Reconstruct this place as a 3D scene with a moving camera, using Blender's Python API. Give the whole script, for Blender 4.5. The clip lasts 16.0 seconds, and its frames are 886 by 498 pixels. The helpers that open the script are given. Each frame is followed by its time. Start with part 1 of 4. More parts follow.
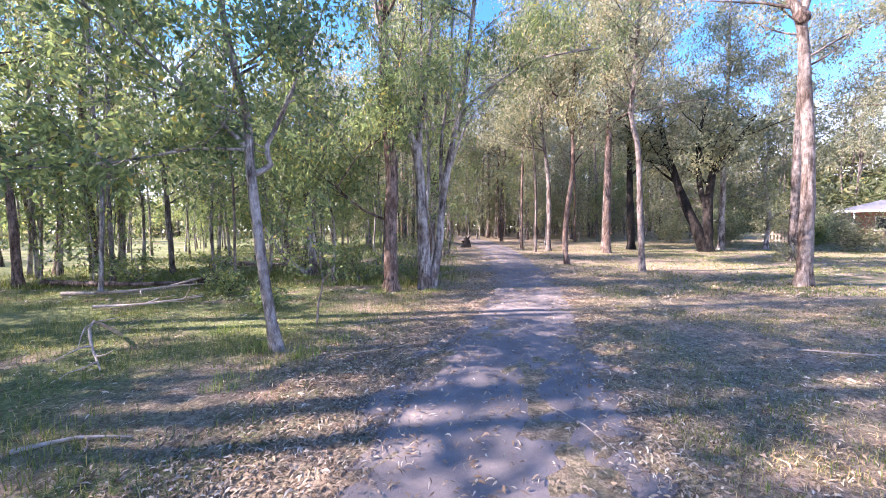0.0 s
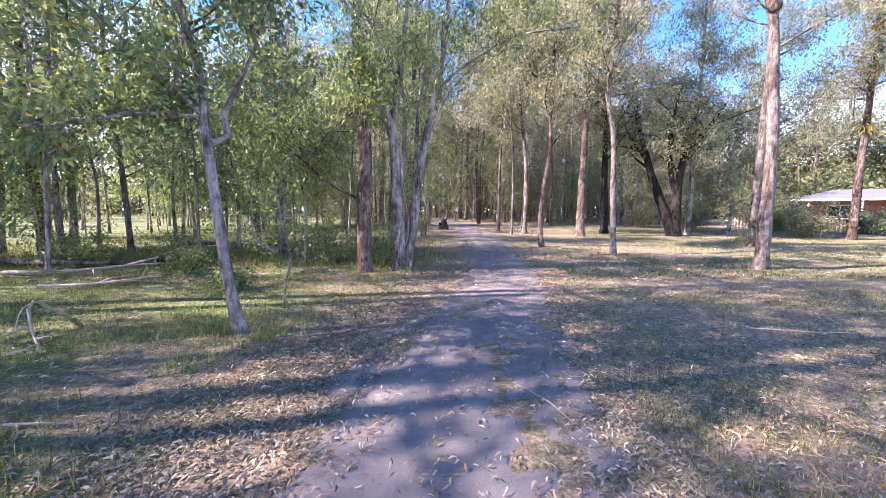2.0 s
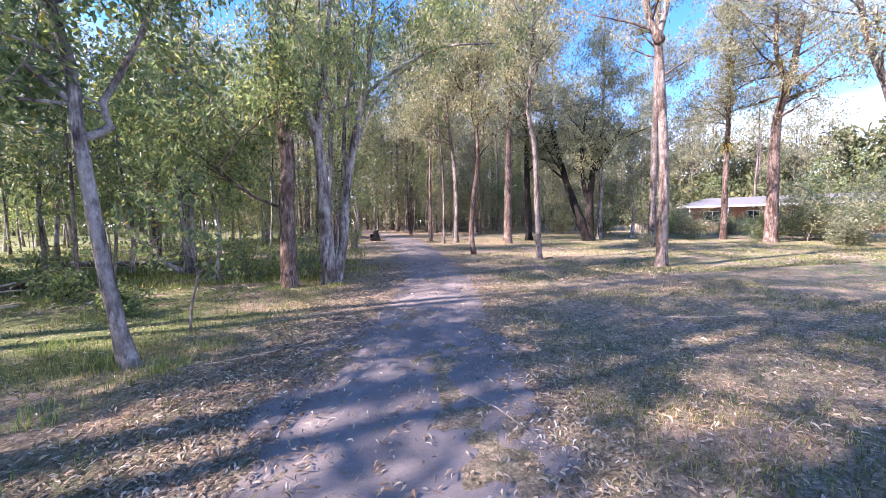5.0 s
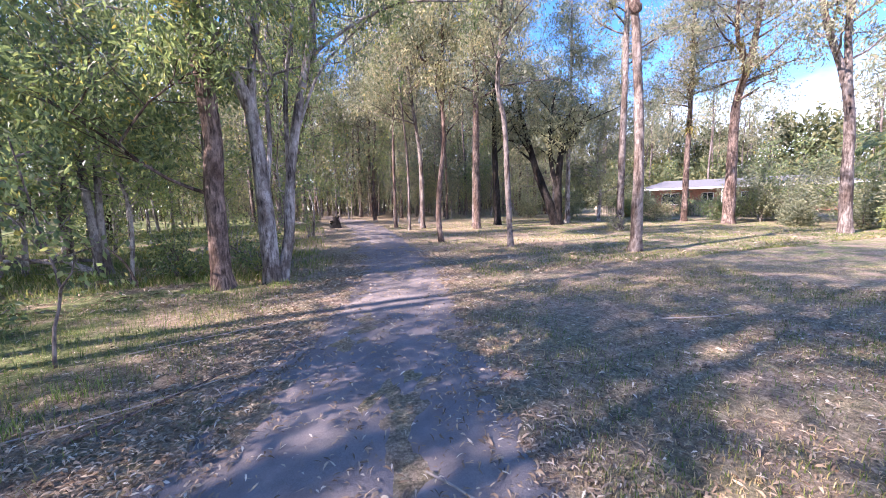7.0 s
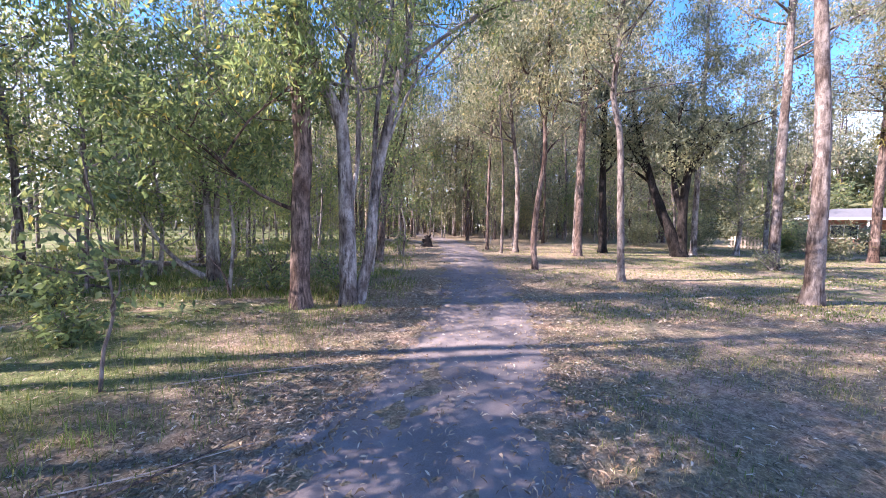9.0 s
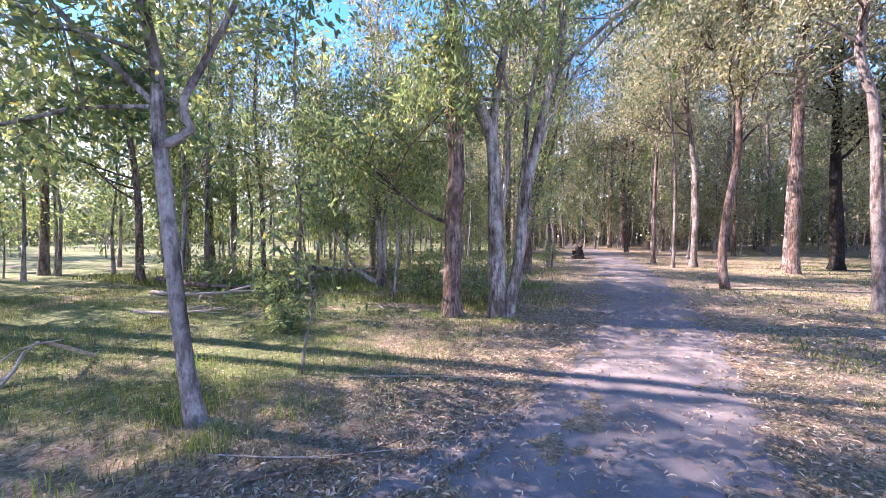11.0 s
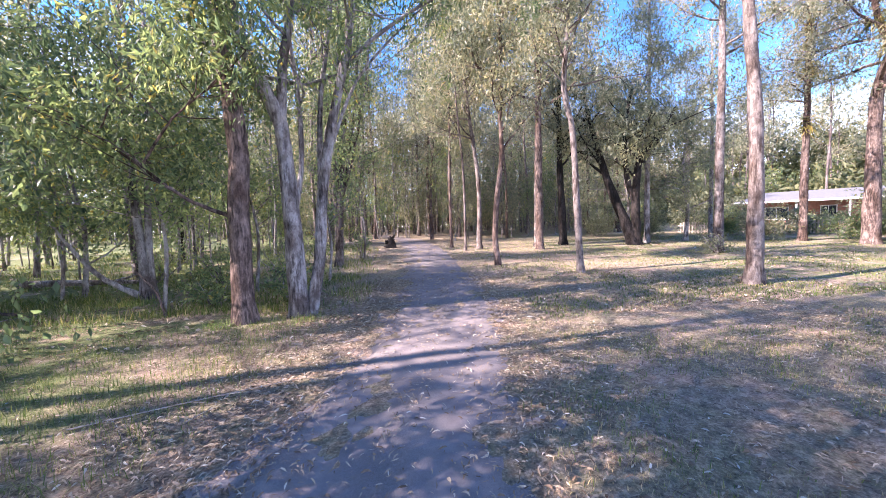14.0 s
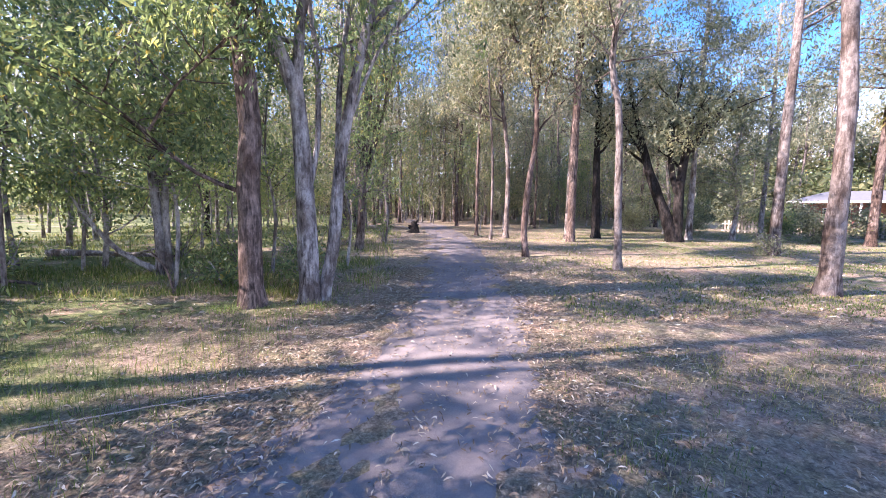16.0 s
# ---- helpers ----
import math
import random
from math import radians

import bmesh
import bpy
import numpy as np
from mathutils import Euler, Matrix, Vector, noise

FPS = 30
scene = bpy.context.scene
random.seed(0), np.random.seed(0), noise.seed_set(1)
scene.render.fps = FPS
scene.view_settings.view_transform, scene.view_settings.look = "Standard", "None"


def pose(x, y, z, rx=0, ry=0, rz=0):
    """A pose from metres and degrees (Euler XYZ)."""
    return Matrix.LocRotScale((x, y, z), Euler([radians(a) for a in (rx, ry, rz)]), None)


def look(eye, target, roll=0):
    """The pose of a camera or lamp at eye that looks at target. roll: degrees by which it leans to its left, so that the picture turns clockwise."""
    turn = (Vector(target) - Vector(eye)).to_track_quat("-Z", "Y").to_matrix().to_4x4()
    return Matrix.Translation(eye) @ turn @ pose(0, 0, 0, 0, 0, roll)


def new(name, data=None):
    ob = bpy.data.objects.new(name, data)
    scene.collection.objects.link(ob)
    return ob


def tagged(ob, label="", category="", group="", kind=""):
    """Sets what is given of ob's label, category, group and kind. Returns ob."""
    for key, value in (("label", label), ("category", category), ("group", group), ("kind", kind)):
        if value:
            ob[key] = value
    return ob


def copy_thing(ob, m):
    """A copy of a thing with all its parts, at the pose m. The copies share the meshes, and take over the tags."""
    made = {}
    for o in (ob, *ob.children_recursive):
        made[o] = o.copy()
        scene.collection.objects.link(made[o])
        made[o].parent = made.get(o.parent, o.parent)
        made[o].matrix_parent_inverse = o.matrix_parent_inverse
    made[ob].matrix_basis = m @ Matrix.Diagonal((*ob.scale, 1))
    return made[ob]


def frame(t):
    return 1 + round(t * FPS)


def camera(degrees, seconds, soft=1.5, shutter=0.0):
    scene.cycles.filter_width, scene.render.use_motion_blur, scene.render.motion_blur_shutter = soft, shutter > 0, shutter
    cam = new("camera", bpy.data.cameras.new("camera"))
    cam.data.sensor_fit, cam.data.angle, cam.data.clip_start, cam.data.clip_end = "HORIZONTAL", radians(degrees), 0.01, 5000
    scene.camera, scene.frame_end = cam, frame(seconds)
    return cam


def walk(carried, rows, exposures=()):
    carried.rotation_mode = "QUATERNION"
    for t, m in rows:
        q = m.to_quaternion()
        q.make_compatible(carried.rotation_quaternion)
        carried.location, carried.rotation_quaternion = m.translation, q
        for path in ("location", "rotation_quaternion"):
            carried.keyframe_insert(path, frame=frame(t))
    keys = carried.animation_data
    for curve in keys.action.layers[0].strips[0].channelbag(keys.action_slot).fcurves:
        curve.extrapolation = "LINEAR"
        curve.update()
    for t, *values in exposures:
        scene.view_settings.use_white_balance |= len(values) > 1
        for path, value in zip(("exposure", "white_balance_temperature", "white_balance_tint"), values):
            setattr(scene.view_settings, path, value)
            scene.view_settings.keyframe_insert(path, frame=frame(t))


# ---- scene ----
cam = camera(103.4, 16.0, soft=0.8)
PATH = [
    (0, (0.065, -0.026, 1.596), (0.069, 1.971, 1.494), -0.5),
    (0.5, (0.153, -0.048, 1.592), (0.576, 1.903, 1.464), -0.8),
    (1, (0.199, -0.013, 1.586), (0.55, 1.95, 1.433), 0.5),
    (1.5, (0.207, 0.026, 1.587), (0.449, 2.005, 1.435), -0.4),
    (2, (0.155, 0.076, 1.542), (0.283, 2.062, 1.34), 0.4),
    (2.5, (0.135, 0.08, 1.566), (0.582, 2.025, 1.43), 1.0),
    (3, (0.079, 0.162, 1.615), (0.511, 2.115, 1.596), 0.0),
    (3.2, (0.095, 0.188, 1.604), (0.487, 2.148, 1.529), -0.9),
    (5.3, (0.166, 0.301, 1.445), (0.74, 2.212, 1.302), -0.8),
    (5.5, (0.276, 0.41, 1.445), (0.954, 2.286, 1.305), -1.1),
    (6, (0.362, 0.738, 1.457), (0.95, 2.642, 1.281), 0.2),
    (6.5, (0.434, 1.05, 1.542), (1.119, 2.928, 1.465), 0.0),
    (7, (0.498, 1.257, 1.506), (1.178, 3.124, 1.276), -1.4),
    (7.5, (0.706, 1.575, 1.553), (1.311, 3.476, 1.408), -0.6),
    (8, (0.801, 1.869, 1.508), (1.416, 3.756, 1.261), 0.2),
    (8.5, (0.827, 2.144, 1.558), (1.454, 4.038, 1.415), 0.3),
    (9, (0.872, 2.311, 1.592), (1.043, 4.301, 1.476), 1.0),
    (9.5, (0.842, 2.41, 1.571), (0.311, 4.337, 1.501), 0.5),
    (9.7, (0.831, 2.408, 1.595), (0.112, 4.273, 1.515), 0.7),
    (11.8, (0.76, 2.53, 1.593), (0.388, 4.494, 1.529), -0.8),
    (12, (0.79, 2.511, 1.594), (0.653, 4.504, 1.501), -1.2),
    (12.5, (0.819, 2.457, 1.59), (1.18, 4.418, 1.436), -2.3),
    (13, (0.917, 2.401, 1.628), (1.572, 4.282, 1.455), -0.1),
    (13.5, (1.057, 2.47, 1.615), (1.58, 4.398, 1.52), -1.2),
    (14, (1.139, 2.559, 1.59), (1.49, 4.524, 1.468), -1.8),
    (14.5, (1.218, 2.72, 1.597), (1.724, 4.651, 1.467), 0.9),
    (15, (1.187, 2.971, 1.615), (1.698, 4.896, 1.437), -0.3),
    (15.5, (1.213, 3.091, 1.579), (1.666, 5.026, 1.358), -0.8),
    (16, (1.24, 3.226, 1.583), (1.456, 5.204, 1.385), 0.7),
]
walk(cam, [(t, look(eye, target, roll)) for t, eye, target, roll in PATH], [(0, 2.35, 6000, 29), (1, 2.2, 6000, 29), (3, 2.25, 6000, 29), (6.5, 2.1, 6000, 29), (9, 2.1, 6000, 29), (9.6, 2.3, 6000, 30), (12.5, 2.3, 6050, 31), (16, 2.2, 5950, 29)])

# ---- world and light ----
SUN_FROM = Vector((-0.994, -0.105, 0)).normalized()
SUN_ELEV = radians(38)
world = bpy.data.worlds.new("sky")
scene.world = world
world.use_nodes = True
wn = world.node_tree.nodes
sky = wn.new("ShaderNodeTexSky")
sky.sky_type = "NISHITA"
sky.sun_disc = False
sky.sun_elevation = SUN_ELEV
sky.sun_rotation = math.atan2(SUN_FROM.x, SUN_FROM.y)
sky.air_density, sky.dust_density, sky.ozone_density = 1.0, 0.05, 4.0
# clear deep blue overhead, thin bright cloud low down
wl = world.node_tree.links
deep = wn.new("ShaderNodeHueSaturation")
deep.inputs["Saturation"].default_value = 1.22
white = wn.new("ShaderNodeHueSaturation")
white.inputs["Saturation"].default_value, white.inputs["Value"].default_value = 0.35, 1.3
where = wn.new("ShaderNodeTexCoord")
stretch = wn.new("ShaderNodeMapping")
stretch.inputs["Scale"].default_value = (1, 1, 2.5)
puff = wn.new("ShaderNodeTexNoise")
puff.inputs["Scale"].default_value, puff.inputs["Detail"].default_value = 2.6, 7
split = wn.new("ShaderNodeSeparateXYZ")
low = wn.new("ShaderNodeMapRange")
for k, v in ((1, 0.12), (2, 0.5), (3, 0.3), (4, -0.2)):
    low.inputs[k].default_value = v
total = wn.new("ShaderNodeMath")
cover = wn.new("ShaderNodeValToRGB")
cover.color_ramp.elements[0].position, cover.color_ramp.elements[1].position = 0.52, 0.82
over = wn.new("ShaderNodeMix")
over.data_type = "RGBA"
for a, b in ((sky.outputs[0], deep.inputs["Color"]), (sky.outputs[0], white.inputs["Color"]), (where.outputs["Generated"], stretch.inputs[0]), (stretch.outputs[0], puff.inputs["Vector"]),
             (where.outputs["Generated"], split.inputs[0]), (split.outputs[2], low.inputs[0]), (puff.outputs["Fac"], total.inputs[0]), (low.outputs[0], total.inputs[1]),
             (total.outputs[0], cover.inputs[0]), (cover.outputs[0], over.inputs[0]), (deep.outputs[0], over.inputs[6]), (white.outputs[0], over.inputs[7]), (over.outputs[2], wn["Background"].inputs[0])):
    wl.new(a, b)
wn["Background"].inputs[1].default_value = 0.11
sun = new("sun", bpy.data.lights.new("sun", "SUN"))
sun.data.energy, sun.data.angle, sun.data.color = 5.0, radians(0.6), (1.0, 0.88, 0.74)
sun_dir = SUN_FROM * math.cos(SUN_ELEV) + Vector((0, 0, math.sin(SUN_ELEV)))
sun.matrix_world = look(tuple(sun_dir * 60), (0, 0, 0))

# ---- materials ----


def material(name, rough=0.85):
    m = bpy.data.materials.new(name)
    m.use_nodes = True
    b = m.node_tree.nodes["Principled BSDF"]
    b.inputs["Roughness"].default_value = rough
    b.inputs["Specular IOR Level"].default_value = 0.25
    return m, m.node_tree, b


def node(nt, kind, **values):
    n = nt.nodes.new(kind)
    for k, v in values.items():
        n.inputs[k.replace("_", " ")].default_value = v
    return n


def ramp(nt, source, stops):
    r = nt.nodes.new("ShaderNodeValToRGB")
    e = r.color_ramp.elements
    while len(e) < len(stops):
        e.new(0.5)
    for el, (p, c) in zip(e, stops):
        el.position, el.color = p, (*c, 1)
    nt.links.new(source, r.inputs[0])
    return r.outputs[0]


def coords(nt, scale=(1, 1, 1), obj=False):
    c = nt.nodes.new("ShaderNodeTexCoord")
    g = nt.nodes.new("ShaderNodeNewGeometry")
    mp = node(nt, "ShaderNodeMapping", Scale=scale)
    nt.links.new(c.outputs["Object"] if obj else g.outputs["Position"], mp.inputs[0])
    return mp.outputs[0]


def noise_tex(nt, vec, scale, detail=5, rough=0.6):
    n = node(nt, "ShaderNodeTexNoise", Scale=scale, Detail=detail, Roughness=rough)
    nt.links.new(vec, n.inputs["Vector"])
    return n.outputs["Fac"]


def mix(nt, fac, a, b, mode="MIX"):
    m = nt.nodes.new("ShaderNodeMix")
    m.data_type, m.blend_type = "RGBA", mode
    for i, s in ((0, fac), (6, a), (7, b)):
        if isinstance(s, (int, float)):
            m.inputs[i].default_value = s
        elif isinstance(s, tuple):
            m.inputs[i].default_value = (*s, 1)
        else:
            nt.links.new(s, m.inputs[i])
    return m.outputs[2]


def calc(nt, op, a, b=0.0, clamp=False):
    m = nt.nodes.new("ShaderNodeMath")
    m.operation, m.use_clamp = op, clamp
    for i, s in ((0, a), (1, b)):
        if isinstance(s, (int, float)):
            m.inputs[i].default_value = s
        else:
            nt.links.new(s, m.inputs[i])
    return m.outputs[0]


def bump(nt, bsdf, height, strength=0.5, dist=0.02):
    b = node(nt, "ShaderNodeBump", Strength=strength, Distance=dist)
    nt.links.new(height, b.inputs["Height"])
    nt.links.new(b.outputs[0], bsdf.inputs["Normal"])


def bark(name, pale, mid, dark, patch=0.5, rough_scale=1.0, bands=None):
    """Bark with long vertical streaks, peeled patches and stains."""
    m, nt, b = material(name, 0.9)
    v = coords(nt, (1, 1, 0.16))
    v2 = coords(nt, (1, 1, 0.45))
    streak = noise_tex(nt, v, 17 * rough_scale, 8, 0.7)
    patches = noise_tex(nt, v2, 3.2, 4, 0.55)
    fine = noise_tex(nt, v2, 55, 4)
    c1 = ramp(nt, streak, [(0.38, dark), (0.5, mid), (0.62, pale)])
    c2 = ramp(nt, fine, [(0.3, mid), (0.7, pale)])
    f = ramp(nt, patches, [(patch - 0.08, (0, 0, 0)), (patch + 0.08, (1, 1, 1))])
    col = mix(nt, f, c1, c2)
    stain = noise_tex(nt, coords(nt, (1, 1, 0.4)), 2.4, 5)
    s = ramp(nt, stain, [(0.46, (1, 1, 1)), (0.62, (0.42, 0.37, 0.34))])
    col = mix(nt, 1.0, col, s, "MULTIPLY")
    oi = nt.nodes.new("ShaderNodeObjectInfo")
    tint = ramp(nt, oi.outputs["Random"], [(0, (0.75, 0.74, 0.74)), (1, (1.1, 1.05, 1.0))])
    col = mix(nt, 0.6, col, tint, "MULTIPLY")
    nt.links.new(col, b.inputs["Base Color"])
    flake = noise_tex(nt, coords(nt, (1, 1, 0.6)), 9, 6, 0.7)
    peel = ramp(nt, flake, [(0.44, (0.5, 0.47, 0.46)), (0.52, (1, 1, 1)), (0.6, (1, 1, 1)), (0.66, (1.35, 1.3, 1.25))])
    col = mix(nt, 0.8, col, peel, "MULTIPLY")
    nt.links.new(col, b.inputs["Base Color"])
    bump(nt, b, calc(nt, "ADD", streak, calc(nt, "MULTIPLY", flake, 0.6)), 0.9, 0.03)
    return m


M_PALE = bark("pale_gum_bark", (0.34, 0.30, 0.275), (0.20, 0.168, 0.155), (0.09, 0.07, 0.062), 0.55)
M_GREY = bark("grey_bark", (0.50, 0.475, 0.46), (0.30, 0.275, 0.265), (0.07, 0.06, 0.058), 0.52)
M_BROWN = bark("brown_bark", (0.33, 0.25, 0.215), (0.18, 0.135, 0.118), (0.06, 0.045, 0.04), 0.62, 1.3)
M_DARK = bark("dark_bark", (0.06, 0.05, 0.045), (0.03, 0.026, 0.024), (0.012, 0.011, 0.011), 0.62, 1.4)


def leafy(name, stops, trans=0.45, rough=0.42):
    """Leaf: a glossy skin over a mix of reflected and passed light, hue by leaf."""
    m, nt, b = material(name, rough)
    g = nt.nodes.new("ShaderNodeNewGeometry")
    b.inputs["Specular IOR Level"].default_value = 0.5 if trans > 0.4 else 0.2
    col = ramp(nt, g.outputs["Random Per Island"], stops)
    big = noise_tex(nt, coords(nt), 0.7, 3)
    shade = ramp(nt, big, [(0.35, (0.7, 0.78, 0.8)), (0.65, (1.15, 1.08, 0.9))])
    col = mix(nt, 1.0, col, shade, "MULTIPLY")
    nt.links.new(col, b.inputs["Base Color"])
    t = nt.nodes.new("ShaderNodeBsdfTranslucent")
    tc = mix(nt, 1.0, col, (1.1, 1.12, 0.82), "MULTIPLY")
    nt.links.new(tc, t.inputs[0])
    ms = node(nt, "ShaderNodeMixShader", Fac=trans)
    nt.links.new(b.outputs[0], ms.inputs[1])
    nt.links.new(t.outputs[0], ms.inputs[2])
    nt.links.new(ms.outputs[0], nt.nodes["Material Output"].inputs[0])
    return m


M_GUM = leafy("gum_leaves", [(0, (0.12, 0.13, 0.095)), (0.3, (0.23, 0.245, 0.165)), (0.6, (0.34, 0.345, 0.25)), (0.85, (0.45, 0.43, 0.33)), (1, (0.5, 0.41, 0.27))], 0.5)
M_GREEN = leafy("green_leaves", [(0, (0.10, 0.145, 0.09)), (0.4, (0.21, 0.27, 0.14)), (0.75, (0.28, 0.345, 0.175)), (0.95, (0.38, 0.4, 0.2)), (1, (0.58, 0.44, 0.12))], 0.58)
M_DEEP = leafy("grey_green_leaves", [(0, (0.12, 0.14, 0.10)), (0.5, (0.25, 0.27, 0.19)), (1, (0.40, 0.39, 0.27))], 0.5)
M_FERN = leafy("fern_leaves", [(0, (0.14, 0.15, 0.05)), (0.5, (0.28, 0.24, 0.09)), (1, (0.45, 0.33, 0.12))], 0.4)
M_GRASS = leafy("grass_blades", [(0, (0.09, 0.135, 0.04)), (0.45, (0.16, 0.205, 0.065)), (0.8, (0.28, 0.28, 0.12)), (1, (0.44, 0.38, 0.21))], 0.35, 0.7)
M_STRAW = leafy("dry_grass_blades", [(0, (0.22, 0.19, 0.1)), (0.4, (0.36, 0.29, 0.17)), (1, (0.55, 0.45, 0.3))], 0.25, 0.8)
M_TUFT = leafy("fresh_grass", [(0, (0.12, 0.2, 0.05)), (0.6, (0.24, 0.33, 0.09)), (1, (0.42, 0.42, 0.2))], 0.45, 0.6)
M_LITTER = leafy("fallen_leaves", [(0, (0.12, 0.085, 0.065)), (0.35, (0.25, 0.175, 0.13)), (0.72, (0.42, 0.32, 0.245)), (0.92, (0.52, 0.43, 0.35)), (1, (0.66, 0.6, 0.54))], 0.08, 0.92)
M_FAR = leafy("distant_leaves", [(0, (0.07, 0.085, 0.05)), (0.5, (0.15, 0.165, 0.09)), (1, (0.26, 0.25, 0.14))], 0.4)


def ground_material():
    """Dry grass, leaf mould and bare earth in drifts; greener under the wood."""
    m, nt, b = material("woodland_ground", 0.95)
    v = coords(nt)
    fine = noise_tex(nt, v, 38, 8, 0.75)
    mid = noise_tex(nt, v, 2.2, 6, 0.65)
    big = noise_tex(nt, v, 0.42, 5, 0.6)
    clods = noise_tex(nt, v, 11, 6, 0.7)
    grain = calc(nt, "ADD", calc(nt, "MULTIPLY", fine, 0.55), calc(nt, "MULTIPLY", clods, 0.45))
    straw = ramp(nt, grain, [(0.38, (0.08, 0.06, 0.045)), (0.5, (0.25, 0.19, 0.135)), (0.6, (0.47, 0.37, 0.27))])
    green = ramp(nt, grain, [(0.38, (0.05, 0.06, 0.025)), (0.5, (0.14, 0.165, 0.06)), (0.62, (0.30, 0.30, 0.14))])
    earth = ramp(nt, grain, [(0.38, (0.20, 0.13, 0.095)), (0.5, (0.36, 0.25, 0.19)), (0.62, (0.52, 0.39, 0.31))])
    s = nt.nodes.new("ShaderNodeSeparateXYZ")
    nt.links.new(v, s.inputs[0])
    # the wood's side of the path is greener, the open side strawy
    wob = calc(nt, "MULTIPLY", calc(nt, "SUBTRACT", big, 0.5), 9.0)
    side = calc(nt, "ADD", calc(nt, "ADD", calc(nt, "MULTIPLY", s.outputs[0], -0.4), -0.35), wob, True)
    sward = ramp(nt, mid, [(0.42, (0, 0, 0)), (0.62, (0.75, 0.75, 0.75))])
    far = calc(nt, "MULTIPLY", calc(nt, "SUBTRACT", s.outputs[0], 9.0), 0.25, True)
    gmask = calc(nt, "MAXIMUM", side, calc(nt, "MULTIPLY", sward, calc(nt, "ADD", 0.5, calc(nt, "MULTIPLY", far, 1.0))))
    col = mix(nt, gmask, straw, green)
    emask = ramp(nt, noise_tex(nt, v, 0.8, 5, 0.6), [(0.55, (0, 0, 0)), (0.66, (0.8, 0.8, 0.8))])
    col = mix(nt, emask, col, earth)
    nt.links.new(col, b.inputs["Base Color"])
    bump(nt, b, fine, 0.8, 0.03)
    return m


def path_material():
    m, nt, b = material("packed_grey_earth", 0.95)
    v = coords(nt)
    fine = noise_tex(nt, v, 60, 8, 0.7)
    mid = noise_tex(nt, v, 1.6, 6, 0.65)
    grit = noise_tex(nt, v, 240, 3, 0.7)
    c = ramp(nt, mid, [(0.35, (0.09, 0.076, 0.075)), (0.5, (0.145, 0.122, 0.12)), (0.65, (0.23, 0.19, 0.172))])
    c = mix(nt, 0.35, c, ramp(nt, fine, [(0.35, (0.09, 0.075, 0.072)), (0.65, (0.34, 0.29, 0.27))]))
    c = mix(nt, 0.25, c, ramp(nt, grit, [(0.35, (0.1, 0.09, 0.085)), (0.65, (0.5, 0.45, 0.42))]))
    at = nt.nodes.new("ShaderNodeAttribute")
    at.attribute_name = "worn"
    smoother = ramp(nt, noise_tex(nt, v, 5, 5), [(0.35, (0.17, 0.145, 0.145)), (0.65, (0.3, 0.255, 0.24))])
    c = mix(nt, calc(nt, "MULTIPLY", at.outputs["Fac"], 0.6), c, smoother)
    nt.links.new(c, b.inputs["Base Color"])
    bump(nt, b, fine, 0.5, 0.012)
    return m


def plain(name, colour, rough=0.8, vary=0.25, scale=6.0):
    m, nt, b = material(name, rough)
    n = noise_tex(nt, coords(nt), scale, 5)
    lo = tuple(c * (1 - vary) for c in colour)
    hi = tuple(min(1, c * (1 + vary)) for c in colour)
    nt.links.new(ramp(nt, n, [(0.3, lo), (0.7, hi)]), b.inputs["Base Color"])
    bump(nt, b, n, 0.2, 0.01)
    return m


M_GROUND, M_PATH = ground_material(), path_material()
M_WOOD = plain("weathered_wood", (0.36, 0.31, 0.27), 0.9, 0.35, 18)
M_TIMBER = plain("orange_brown_timber", (0.24, 0.15, 0.105), 0.85)
M_BRICK = plain("brown_brick", (0.32, 0.16, 0.12), 0.9)
M_ROOF = plain("pale_metal_roof", (0.15, 0.15, 0.16), 0.85, 0.15)
M_WHITE = plain("white_paint", (0.75, 0.75, 0.74), 0.6, 0.06)
M_GLASS = plain("dark_window_glass", (0.03, 0.035, 0.045), 0.08, 0.1)
M_FENCE = plain("pale_fence_timber", (0.5, 0.42, 0.34), 0.9, 0.2)

# ---- mesh helpers ----


def link_mesh(name, verts, faces, mat, parent=None, label="", smooth=True):
    me = bpy.data.meshes.new(name)
    me.from_pydata([tuple(v) for v in verts] if not isinstance(verts, np.ndarray) else verts.tolist(), [], faces if isinstance(faces, list) else faces.tolist())
    me.materials.append(mat)
    if smooth:
        me.polygons.foreach_set("use_smooth", [True] * len(me.polygons))
    me.update()
    ob = new(name, me)
    if parent:
        ob.parent = parent
    if label:
        ob["label"] = label
    return ob


def part(name, bm, mat, parent, label=""):
    me = bpy.data.meshes.new(name)
    bm.to_mesh(me)
    bm.free()
    me.materials.append(mat)
    ob = new(name, me)
    ob.parent = parent
    if label:
        ob["label"] = label
    return ob


def box(bm, size, at=(0, 0, 0), turn=0.0, bevel=0.0):
    r = bmesh.ops.create_cube(bm, size=1.0, matrix=Matrix.Translation(at) @ Matrix.Rotation(turn, 4, "Z") @ Matrix.Diagonal((*size, 1)))
    if bevel:
        es = list({e for v in r["verts"] for e in v.link_edges})
        bmesh.ops.bevel(bm, geom=es, offset=bevel, segments=1, affect="EDGES")
    return bm


